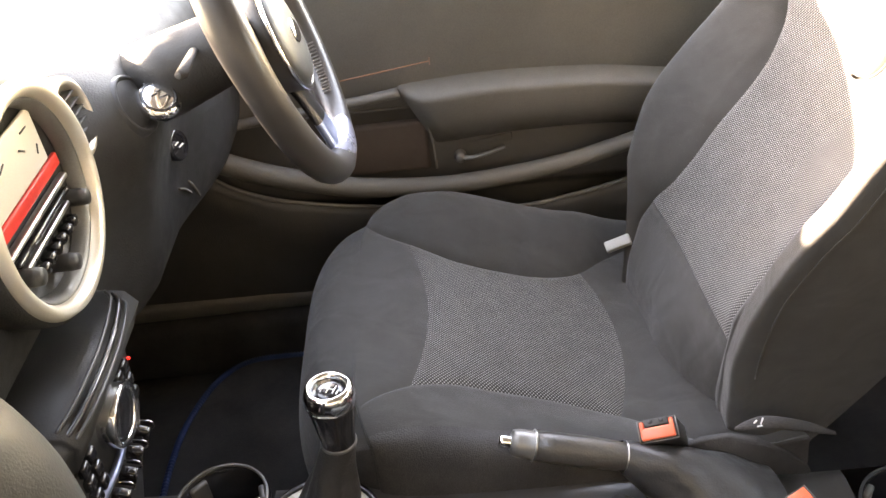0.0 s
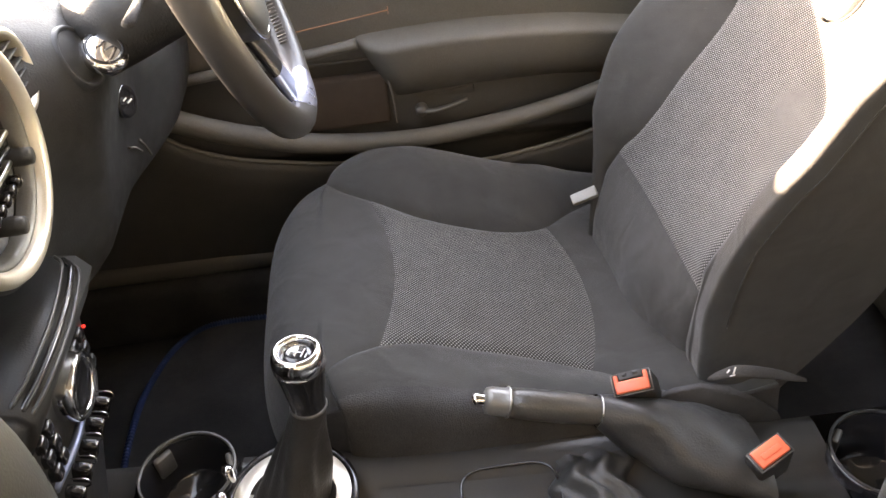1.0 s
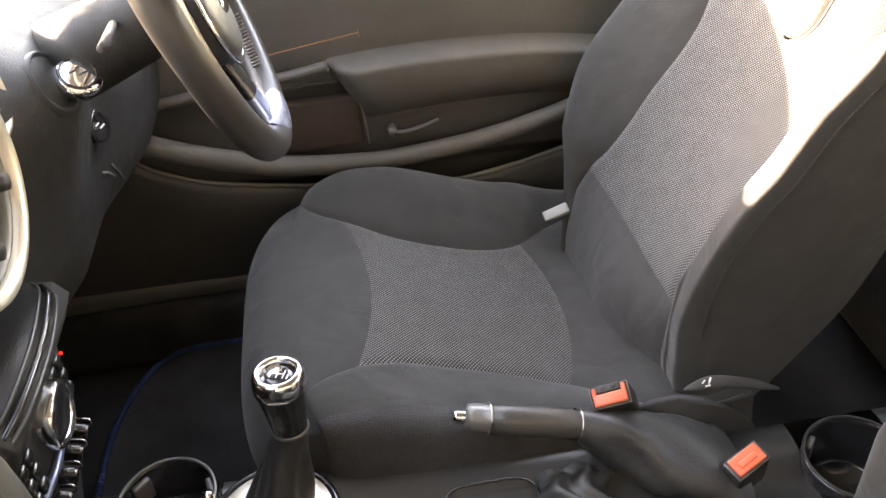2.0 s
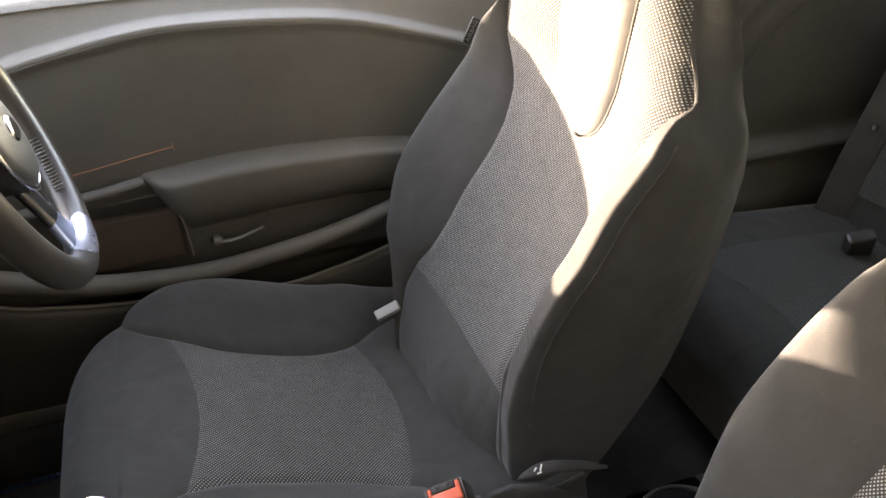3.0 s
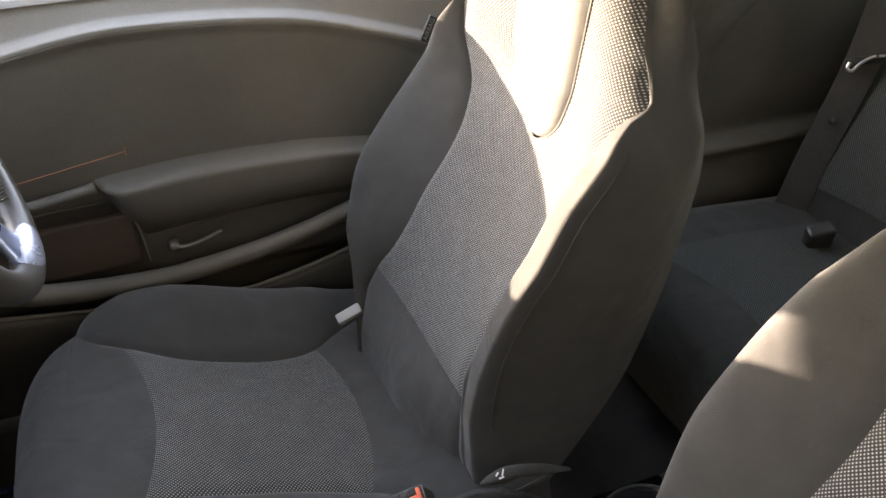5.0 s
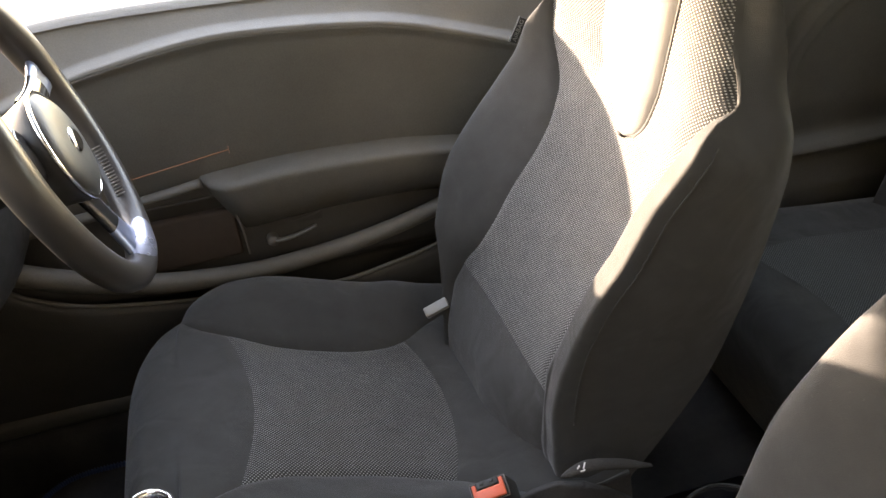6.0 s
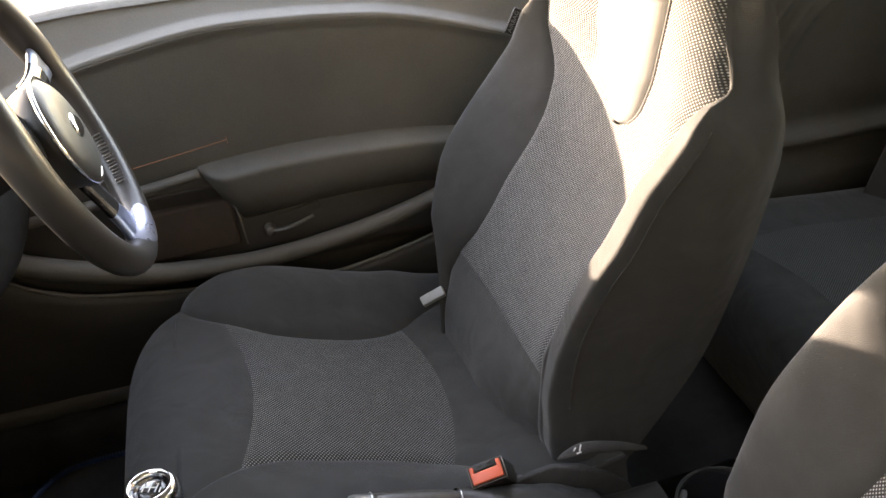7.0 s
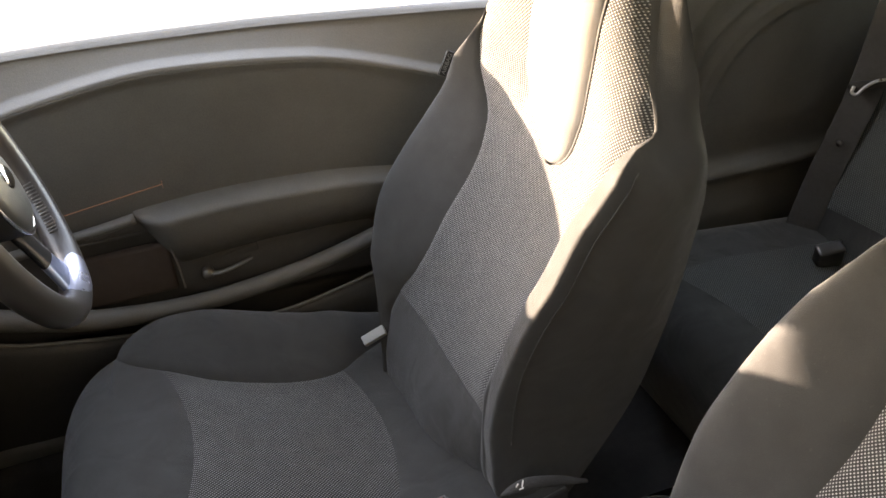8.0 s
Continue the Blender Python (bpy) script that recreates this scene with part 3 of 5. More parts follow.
def rolled(a, s, seam, d0, rear):
    """Section of the bolster beside the tunnel: up from the seam, over a tight nose, back along a flat flank. a runs from 0.5 to 1.5."""
    ur, dr = table(ROLLU, s), table(ROLLD, s)
    ur, dr = max(ur, seam + 0.003), max(dr, d0 + 0.0005)
    fade = min(max((0.465 - s) / 0.05, 0.0), 1.0)
    low = min(max((0.16 - s) / 0.16, 0.0), 1.0)
    end = 0.182 - 0.010 * min(max((s - 0.42) / 0.06, 0.0), 1.0)
    nose = 0.002 + 0.020 * fade
    pts = [(seam, d0), (seam + (ur - seam) * 0.45, d0 + (dr - d0) * 0.62), (max(ur - 0.010, seam + (ur - seam) * 0.7), dr - 0.003 * fade), (ur + nose * 0.68, dr - 0.002),
           (ur + nose * 0.98 + 0.006 * low, dr - 0.013 - 0.012 * low), (ur + 0.004 + nose + 0.008 * low, dr * 0.6 + rear * 0.4), (0.6 * ur + 0.4 * end + 0.018, dr * 0.25 + rear * 0.75), (end, rear)]
    stops = (0.5, 0.62, 0.78, 0.90, 1.0, 1.17, 1.36, 1.5)
    return table([(k, p[0]) for k, p in zip(stops, pts)], a), table([(k, p[1]) for k, p in zip(stops, pts)], a)


def back_at(c, s, inner=-1):
    """Point of the backrest; |c| up to 0.5 between the seams, to 1 on the bolsters, to 1.5 along the flanks to the rear edge."""
    side = 1 if c >= 0 else -1
    a = abs(c)
    wide = table(BWIDE, s) - table(NARROW, s) * (1.0 if inner < 0 else 0.75) if side == inner else table(BWIDE_OUT, s)
    near = side == inner and inner < 0
    seam = min(table(ROLLSEAM, s) if near else table(BSEAM, s) + (0.0 if side == inner else table(OUTER, s)), wide - 0.004)
    f = math.sqrt(max(0.0, 1 - max(0.0, (s - 0.745) / 0.115) ** 2))
    rear, d0 = table(BREAR, s), table(BFRONT, s)
    if inner > 0:
        d0, rear = d0 - table(LEAN, s), rear - table(LEAN, s) * 0.7
    mid = 0.5 * (rear + d0)
    if a <= 0.5:
        u, q = seam * a / 0.5, 0.0
    else:
        q = min((a - 0.5) / 0.5, 1.0)
        u = seam + (wide - seam) * math.sin(q * math.pi / 2)
    d = d0 + 0.012 * (min(u, seam) / seam) ** 2 * max(0, min((0.5 - s) / 0.2, 1))
    swell = (table(INNER, s) if inner < 0 else min(1.0, 0.3 + 2.2 * max(s, 0.0))) if side == inner else 1.0
    d += table(BBUMP, s) * swell * max(math.sin(math.pi * 0.80 * q ** (0.72 if side == inner and inner < 0 else 1.25)), 0) ** 0.8
    if side != inner and s < 0.10 and a > 0.5:
        d -= table(BBUMP, s) * 0.9 * min((0.10 - s) / 0.12, 1.0) * min(q * 2, 1.0)
    if side == inner and s < 0.10:
        d -= (0.05 if inner > 0 else 0.085) * ((0.10 - s) / 0.18) * min(1.0, u / seam) ** 2
    high = max(0.0, min((s - 0.42) / 0.1, 1))
    if side == inner:
        d += table(CURL, s) * (u / wide) ** 5 if inner < 0 else 0.02 * high * (u / wide) ** 3
        if near:
            d -= table(VALLEY, s) * min(max((u - seam + 0.05) / 0.05, 0.0), 1.0) ** 2
    else:
        d -= 0.022 * (u / wide) ** 4 * high
        x = min(max((min(u, seam) - 0.070) / (seam - 0.070), 0.0), 1.0)
        d += table(WRAP, s) * x * (1 - 0.6 * q) - 0.052 * min(max((s - 0.40) / 0.06, 0.0), 1.0) * min(x / 0.14, (1 - x) / 0.86)
    if a > 1:
        k = (a - 1) / 0.5
        u = wide + 0.008 * math.sin(math.pi * k) - 0.022 * k ** 3
        if near:
            u += 0.044 * k * k * min(max((s - 0.43) / 0.10, 0.0), 1.0)
        d = d * (1 - k) + rear * k
        if side != inner:
            u -= 0.075 * k * k * min(max((0.24 - s) / 0.2, 0.0), 1.0)
    groove = math.exp(-((a - 0.5) / 0.02) ** 2) * (1 if s < 0.50 else 0)
    if a <= 0.5:
        groove = max(groove, math.exp(-((s - 0.068) / 0.004) ** 2))
    if near and a > 0.5 and s < 0.58:
        d0 += table(CURL, s) * (seam / wide) ** 5 - table(VALLEY, s)
        d0 = d0 + 0.012 * max(0, min((0.5 - s) / 0.2, 1))
        if s < 0.10:
            d0 -= 0.085 * ((0.10 - s) / 0.18)
        ru, rd = rolled(a, s, seam, d0, rear)
        k = min(max((0.495 - s) / 0.045, 0.0), 1.0)
        k = k * k * (3 - 2 * k)
        u, d = u + (ru - u) * k, d + (rd - d) * k
    d -= 0.0035 * groove
    u *= 0.25 + 0.75 * f if s > 0.745 else 1
    d = mid + (d - mid) * f
    return BO + BUP * s + BFWD * d + Vector((0, side * u, 0))


HEAD_OUT = [(0.369, -0.006), (0.374, 0.006), (0.392, 0.022), (0.43, 0.056), (0.47, 0.080), (0.55, 0.088), (0.68, 0.084), (0.76, 0.076), (0.80, 0.063), (0.825, 0.036)]
HEAD_IN = [(0.369, 0.018), (0.374, 0.032), (0.390, 0.050), (0.415, 0.065), (0.44, 0.073), (0.48, 0.075), (0.55, 0.072), (0.68, 0.070), (0.76, 0.070), (0.80, 0.060), (0.825, 0.036)]


def car_seat(offset, inner, label):
    """A one-piece bucket seat; inner is the sign of the side that faces the tunnel."""
    seat = thing("car_seat", label, "car seat", (offset[0] - 0.2, offset[1], 0.0), group="front seats")
    put = lambda grid: [[p + Vector(offset) for p in r] for r in grid]
    # cushion: mesh insert, front and rear plain panels, two bolsters
    taus_mid = span(6, 8, 40)
    cols = span(-0.5, 0.5, 40)
    grid = [[cushion_at(c, t, inner) for c in cols] for t in taus_mid]
    sheet("cushion_insert", put(grid), MESH, seat, "grey mesh-weave cushion insert", uv=[[(p.y, p.x * 1.06) for p in r] for r in grid])
    grid = [[cushion_at(c, t, inner) for c in cols] for t in span(0, 6, 60)]
    sheet("cushion_front", put(grid), FABRIC, seat)
    grid = [[cushion_at(c, t, inner) for c in cols] for t in span(8, 10, 24)]
    sheet("cushion_rear", put(grid), FABRIC, seat)
    for sgn in (1, -1):
        cc = [sgn * v for v in span(0.5, 1.0, 26) + span(1.0, 1.05, 4)[1:]]
        grid = [[cushion_at(c, t, inner) for c in cc] for t in span(0, 10, 110)]
        sheet("cushion_bolster", put(grid), FABRIC, seat)
        cc = [sgn * v for v in span(0.84 if sgn == inner else 1.035, 1.5, 20)]
        grid = [[cushion_at(c, t, inner) + Vector((0, sgn * 0.003, 0.0015 if abs(c) < 1.1 else 0)) for c in cc] for t in span(0, 10, 80)]
        sheet("side_cover", put(grid), CARPET if sgn == inner else BLACK, seat, "black cloth seat side")
    # backrest
    cols = span(-0.5, 0.5, 48)
    grid = [[back_at(c, s, inner) for c in cols] for s in span(0.068, 0.86, 130)]
    uvs = [[(p.y, (p - BO).dot(BUP)) for p in r] for r in grid]
    sheet("backrest_insert", put(grid), MESH, seat, "grey mesh-weave backrest insert", uv=uvs)
    grid = [[back_at(c, s, inner) for c in cols] for s in span(-0.07, 0.068, 20)]
    sheet("backrest_base", put(grid), FABRIC, seat)
    for sgn in (1, -1):
        cc = [sgn * v for v in span(0.5, 1.0, 26) + span(1.0, 1.5, 14)[1:]]
        grid = [[back_at(c, s, inner) for c in cc] for s in span(-0.07, 0.86, 120)]
        sheet("backrest_bolster", put(grid), FABRIC, seat)
        seam = [back_at(sgn * (1.03 if sgn == inner < 0 else 1.13), s, inner) + Vector((0, sgn * 0.0012, 0)) + Vector(offset) for s in span(0.06, 0.43, 50)]
        bm = bmesh.new()
        tube(bm, seam, 0.0008, 6)
        part("seam", bm, FABRIC, seat)
    grid = []
    for s in span(-0.07, 0.86, 60):
        a, b = back_at(-1.5, s, inner), back_at(1.5, s, inner)
        grid.append([a.lerp(b, k) - BFWD * (0.028 * math.sin(math.pi * k) * (1 if s < 0.75 else 0.4)) for k in span(0, 1, 16)])
    sheet("back_panel", put(grid), BLACK, seat, "black rear shell")
    grid = []
    for s in span(0.369, 0.825, 60):
        far, nigh = -inner * table(HEAD_OUT, s), inner * table(HEAD_IN, s)
        row = []
        for q in span(-1, 1, 28):
            u = nigh + (far - nigh) * (q + 1) / 2
            sd = 1 if u >= 0 else -1
            wide = table(BWIDE, s) - table(NARROW, s) if sd == inner else table(BWIDE_OUT, s)
            seamw = min(table(ROLLSEAM, s) if sd == inner < 0 else table(BSEAM, s) + (0.0 if sd == inner else table(OUTER, s)), wide - 0.004)
            c = 0.5 * abs(u) / seamw * sd
            p = back_at(max(-0.5, min(0.5, c)), s, inner)
            grow = min(1.0, (s - 0.369) / 0.05)
            row.append(p + BFWD * (0.017 * (0.4 + 0.6 * grow) * max(0.0, 1 - abs(q) ** 4) ** 0.6 - 0.002))
        grid.append(row)
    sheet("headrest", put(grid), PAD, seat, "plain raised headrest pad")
    rim = [r[0] for r in grid[::-1]] + grid[0][1:-1:4] + [r[-1] for r in grid]
    bm = bmesh.new()
    tube(bm, [p + Vector(offset) + BFWD * 0.0015 for p in rim], 0.0022, 6)
    part("piping", bm, FABRIC, seat, "dark stitched edge round the headrest pad")
    # plinth and runners
    bm = bmesh.new()
    block(bm, pose(offset[0] - 0.20, offset[1], 0.10), (0.50, 0.40, 0.10), 0.02)
    part("seat_base", bm, BLACK, seat, "black seat base")
    for sgn in (1, -1):
        bm = bmesh.new()
        block(bm, pose(offset[0] - 0.2, offset[1] + sgn * 0.17, 0.035), (0.62, 0.035, 0.07), 0.006)
        part("runner", bm, STEEL, seat, "steel seat runner")
    if inner > 0:
        return seat
    # hinge cover and tilt lever on the tunnel side
    yv = offset[1] + inner * 0.222
    bm = bmesh.new()
    outline = [(-0.115, 0.215), (-0.095, 0.258), (-0.060, 0.272), (-0.030, 0.274), (0.005, 0.258), (0.040, 0.235), (0.070, 0.205), (0.080, 0.16), (0.07, 0.10), (-0.10, 0.10)]
    prism(bm, [(offset[0] + x, z) for x, z in outline], yv - inner * 0.004, yv + inner * 0.010)
    bmesh.ops.bevel(bm, geom=list(bm.edges), offset=0.003, segments=2, affect="EDGES")
    part("hinge_cover", bm, CARPET, seat, "black plastic hinge cover")
    rows = []
    for k in span(0, 1, 24):
        x = offset[0] - 0.030 + 0.115 * k
        zc = table([(0, 0.297), (0.25, 0.302), (0.6, 0.292), (1, 0.272)], k)
        w = table([(0, 0.001), (0.08, 0.004), (0.3, 0.007), (0.7, 0.006), (1, 0.002)], k)
        h = table([(0, 0.001), (0.1, 0.003), (0.4, 0.004), (1, 0.0015)], k)
        rows.append([Vector((x, yv + inner * (0.014 + w * math.cos(q)), zc + h * math.sin(q) + 0.35 * w * math.cos(q) * -1)) for q in span(0, 2 * math.pi * 15 / 16, 15)])
    lever = sheet("tilt_lever", rows, CARPET, seat, "black plastic seat tilt lever", wrap=True)
    bm = bmesh.new()
    im = facing((offset[0] - 0.006, yv + inner * 0.019, 0.306), (0, inner * 0.72, 0.69))
    for px, py, ang, ln in ((0.003, 0.003, 62, 0.008), (0.0, -0.002, 5, 0.006), (-0.004, 0.003, 40, 0.005)):
        block(bm, im @ pose(px, py, 0.001, 0, 0, ang), (ln, 0.0016, 0.001), 0.0002, 1)
    part("symbol", bm, WHITE, lever, "white seat symbol")
    return seat


driver = car_seat((0, 0.345, 0), -1, "charcoal fabric bucket seat with grey mesh inserts, partly sunlit")
car_seat((0.112, -0.272, 0), 1, "charcoal fabric bucket seat with mesh inserts, beside the tunnel")
bm = bmesh.new()
block(bm, facing((-0.078, 0.480, 0.293), (-0.35, -0.45, 0.8)) @ pose(0, 0, -0.003, 0, 0, 40), (0.038, 0.016, 0.010), 0.002)
part("belt_guide", bm, GREYCLIP, driver, "pale grey plastic clip between cushion and backrest")


def buckle(at, normal, turn, stalk, label, notch=True):
    """A seat belt buckle on its stalk, red button up."""
    b = thing("belt_buckle", label, "seat belt buckle", stalk, group="front belt buckles")
    m = facing(at, normal) @ pose(0, 0, 0, 0, 0, turn) @ Matrix.Diagonal((0.97, 0.97, 1, 1))
    bm = bmesh.new()
    block(bm, m @ pose(0, 0, -0.030), (0.046, 0.027, 0.058), 0.005)
    part("casing", bm, BLACK, b)
    bm = bmesh.new()
    corner = [Vector((x, y, -0.0012)) for x, y in ((-0.0215, -0.012), (0.0215, -0.012), (0.0215, 0.012), (-0.0215, 0.012), (-0.0215, -0.012))]
    for p, q in zip(corner, corner[1:]):
        tube(bm, [m @ p, m @ p.lerp(q, 0.5), m @ q], 0.0007, 6, up=(0.3, 0.2, 1))
    part("rim", bm, DULL, b, "thin worn edge")
    bm = bmesh.new()
    block(bm, m @ pose(0, -0.0035, 0.0005), (0.038, 0.0135, 0.006), 0.002)
    for sx in (-1, 1):
        block(bm, m @ pose(sx * 0.0165, 0.004, 0.0005), (0.005, 0.013, 0.006), 0.0015)
    if not notch:
        block(bm, m @ pose(0, 0.004, 0.0005), (0.036, 0.013, 0.006), 0.002)
        block(bm, m @ pose(0, -0.001, 0.0035), (0.024, 0.007, 0.002), 0.0009)
    part("button", bm, RED, b, "bright red release button")
    if notch:
        bm = bmesh.new()
        block(bm, m @ pose(0, 0.0085, 0.0004), (0.027, 0.0085, 0.0045), 0.001)
        for sx in (-0.006, 0.006):
            block(bm, m @ pose(sx, 0.0095, 0.0028), (0.005, 0.004, 0.002), 0.0005, 1)
        part("slot", bm, BLACK, b, "black tongue slot")
    bm = bmesh.new()
    tube(bm, spline([m @ Vector((0, 0, -0.055)), (m @ Vector((0, 0, -0.08))).lerp(Vector(stalk), 0.3), Vector(stalk)]), 0.010, 10, 0.6)
    part("stalk", bm, BLACK, b)
    return b


buckle((-0.118, 0.101, 0.318), (-0.35, -0.45, 0.82), 33, (-0.02, 0.115, 0.10), "black belt buckle with red button beside the driver's seat")
buckle((0.006, 0.020, 0.275), (-0.15, -0.25, 0.95), 54, (0.03, 0.03, 0.10), "black belt buckle with red button behind the handbrake", False)

# ---- centre tunnel ----
console = thing("centre_console", "black plastic centre console between the front seats", "console", (-0.3, 0.04, 0.0))
TOPZ = [(-0.70, 0.285), (-0.50, 0.268), (-0.30, 0.250), (-0.10, 0.235), (0.06, 0.205), (0.25, 0.20), (0.35, 0.19)]


def console_profile(x):
    zt = table(TOPZ, x)
    lf = table([(-0.72, -0.075), (-0.52, -0.07), (-0.40, -0.012), (0.32, -0.010)], x)
    return [Vector((x, y, z)) for y, z in (
        (lf - 0.008, 0.0), (lf - 0.008, zt - 0.03), (lf - 0.006, zt - 0.010), (lf, zt - 0.001), (lf + 0.004, zt), (lf + 0.008, zt - 0.002), (lf + 0.010, zt - 0.014),
        (0.060, zt - 0.014), (0.066, zt - 0.002), (0.10, zt), (0.114, zt - 0.003), (0.121, zt - 0.014), (0.122, zt - 0.03), (0.122, 0.0))]


# the top stays open over the two cup holders
for x0, x1, name, first, last in ((-0.72, -0.655, "nose", 0, 14), (-0.655, -0.545, "front_cup_side", 0, 7), (-0.545, 0.104, "body", 0, 14),
                                  (0.104, 0.216, "rear_cup_side", 0, 4), (0.104, 0.216, "rear_cup_side", 10, 14), (0.216, 0.32, "tail", 0, 14)):
    rows = [console_profile(x)[first:last] for x in span(x0, x1, 40 if name == "body" else 8)]
    if name == "front_cup_side":
        for r in rows:
            r[-1].y = 0.040
    sheet(name, rows, CONSOLE, console)
# Thin grey tube that stands in for the highlight on the console edge.
bm = bmesh.new()
tube(bm, [Vector((x, 0.115, table(TOPZ, x) - 0.0015)) for x in span(-0.40, -0.12, 12)], 0.0018, 6)
part("edge_highlight", bm, DULL, console, "highlight along the console edge, added as a thin grey strip")
rows = []
for x in span(-0.40, -0.13, 24):
    zt = table(TOPZ, x) + 0.003
    rows.append([Vector((x, y, zt - 0.0105 + 0.006 * ((y - 0.029) / 0.029) ** 2)) for y in span(0.001, 0.057, 14)])
sheet("tray", rows, CONSOLE, console, "shallow moulded tray in front of the handbrake")


def cup(at, r, depth, rim_mat, label):
    bm = bmesh.new()
    lathe(bm, [(0.0, -depth), (r * 0.80, -depth), (r * 0.86, -depth + 0.01), (r * 0.93, -0.006), (r * 0.96, 0.001), (r, 0.003), (r * 1.05, 0.0), (r * 1.06, -0.02), (r * 0.95, -depth - 0.005), (0.0, -depth - 0.005)], pose(*at), 48)
    c = part("cup_holder", bm, GLOSS, console, label)
    bm = bmesh.new()
    ring = [Vector((at[0] + r * math.cos(a), at[1] + r * math.sin(a), at[2] + 0.003)) for a in span(0, 2 * math.pi, 64)]
    tube(bm, ring, 0.0018, 8, cap=False)
    part("rim", bm, rim_mat, c, "thin bright rim")
    for a in (0.3, 2.4, 4.4):
        bm = bmesh.new()
        block(bm, pose(at[0] + r * 0.88 * math.cos(a), at[1] + r * 0.88 * math.sin(a), at[2] - 0.018, 0, 0, math.degrees(a)), (0.008, 0.022, 0.03), 0.003)
        part("gripper", bm, DULL, c, "grey rubber gripper")
    return c


cup((-0.600, 0.092, 0.284), 0.051, 0.055, DULL, "round cup holder with a thin metal rim")
cup((0.160, 0.047, 0.205), 0.058, 0.07, BLACK, "round black cup holder at the rear of the console")
bm = bmesh.new()
lathe(bm, [(0.006, -0.012), (0.0065, 0.008), (0.005, 0.011), (0, 0.012)], pose(-0.553, 0.076, 0.292), 16)
lathe(bm, [(0.005, -0.012), (0.0052, 0.006), (0.004, 0.008), (0, 0.009)], pose(-0.560, 0.052, 0.284), 16)
part("stud", bm, CHROME, console, "small polished studs")

# gear lever
lever = thing("gear_lever", "black gear lever with a chrome-ringed knob and leather gaiter", "gear lever", (-0.485, 0.055, 0.27))
base = Vector((-0.488, 0.048, 0.270))
head = Vector((-0.451, 0.079, 0.446))
axis = (head - base).normalized()
km = facing(head, (0.02, 0.06, 1.0)) @ Matrix.Diagonal((0.91, 0.91, 1, 1))
bm = bmesh.new()
lathe(bm, [(0.046, -0.004), (0.060, 0.0), (0.063, 0.002), (0.064, 0.006), (0.062, 0.008), (0.046, 0.006)], pose(*base) @ pose(0, 0, 0.0), 56)
part("base_plate", bm, SILVER, lever, "satin silver ring round the gaiter")
bm = bmesh.new()
ring = [base + Vector((0.0655 * math.cos(a), 0.0655 * math.sin(a), 0.006)) for a in span(0, 2 * math.pi, 64)]
tube(bm, ring, 0.0045, 10, cap=False)
part("base_ring", bm, GLOSS, lever)
rows = []
for i in range(25):
    k = i / 24
    c = (base + Vector((0, 0, 0.004))).lerp(km @ Vector((0, 0, -0.066)), k)
    r = table([(0, 0.037), (0.12, 0.034), (0.45, 0.0275), (0.8, 0.0205), (1, 0.0180)], k)
    row = []
    for j in range(48):
        a = 2 * math.pi * j / 48
        fold = 1 + (0.15 * math.sin(3 * a + 2.2 * k) + 0.06 * math.sin(7 * a + 5 * k)) * math.sin(math.pi * min(k + 0.12, 1))
        squ = 1 + 0.07 * math.cos(4 * a) * (1 - k)
        row.append(c + Vector((r * fold * squ * math.cos(a), r * fold * squ * math.sin(a), 0)))
    rows.append(row)
sheet("gaiter", rows, GAITER, lever, "soft worn black leather gaiter", wrap=True)
bm = bmesh.new()
lathe(bm, [(0.010, -0.067), (0.0195, -0.066), (0.0196, -0.062), (0.0195, -0.060), (0.0205, -0.050), (0.0240, -0.030), (0.0268, -0.014), (0.0268, -0.010), (0.0, -0.010)], km, 40)
part("stem", bm, GLOSS, lever)
bm = bmesh.new()
lathe(bm, [(0.0190, -0.067), (0.0206, -0.066), (0.0208, -0.0645), (0.0204, -0.063), (0.0190, -0.062)], km, 40)
part("collar", bm, DULL, lever, "thin bright collar above the gaiter")
bm = bmesh.new()
lathe(bm, [(0.0265, -0.012), (0.0285, -0.010), (0.0288, -0.002), (0.0270, 0.005), (0.0240, 0.0095), (0.0205, 0.0095), (0.0185, 0.0065), (0.0180, 0.004)], km, 56)
part("knob_ring", bm, CHROME, lever, "polished chrome ring of the knob")
bm = bmesh.new()
lathe(bm, [(0.0, 0.0055), (0.010, 0.0052), (0.0182, 0.0042), (0.0182, -0.004)], km, 40)
cap = part("knob_cap", bm, GLOSS, lever, "glossy black cap with the white gear pattern")
bm = bmesh.new()
for px in (-0.007, 0.0, 0.007):
    block(bm, km @ pose(px, 0, 0.0058), (0.0014, 0.013, 0.0006), 0.0002, 1)
block(bm, km @ pose(0.0, 0, 0.0058), (0.0150, 0.0014, 0.0006), 0.0002, 1)
block(bm, km @ pose(-0.0115, 0.003, 0.0056), (0.0014, 0.007, 0.0006), 0.0002, 1)
part("gear_pattern", bm, WHITE, cap, "white shift pattern lines")

# handbrake
brake = thing("handbrake", "black handbrake lever with chrome button, lowered", "handbrake", (-0.08, 0.085, 0.24))
tip, end = Vector((-0.280, 0.099, 0.326)), Vector((-0.150, 0.090, 0.291))
hd = (tip - end).normalized()
hm = facing(end, hd) @ Matrix.Diagonal((0.93, 0.93, 1, 1))
L = (tip - end).length
bm = bmesh.new()
lathe(bm, [(0.0165, -0.02), (0.0165, 0.006), (0.0160, 0.010), (0.0172, 0.014), (0.0185, L * 0.35), (0.0182, L * 0.62), (0.0170, L * 0.78), (0.0, L * 0.78)], hm, 28)
part("grip", bm, GRIP, brake, "black leather-covered grip")
bm = bmesh.new()
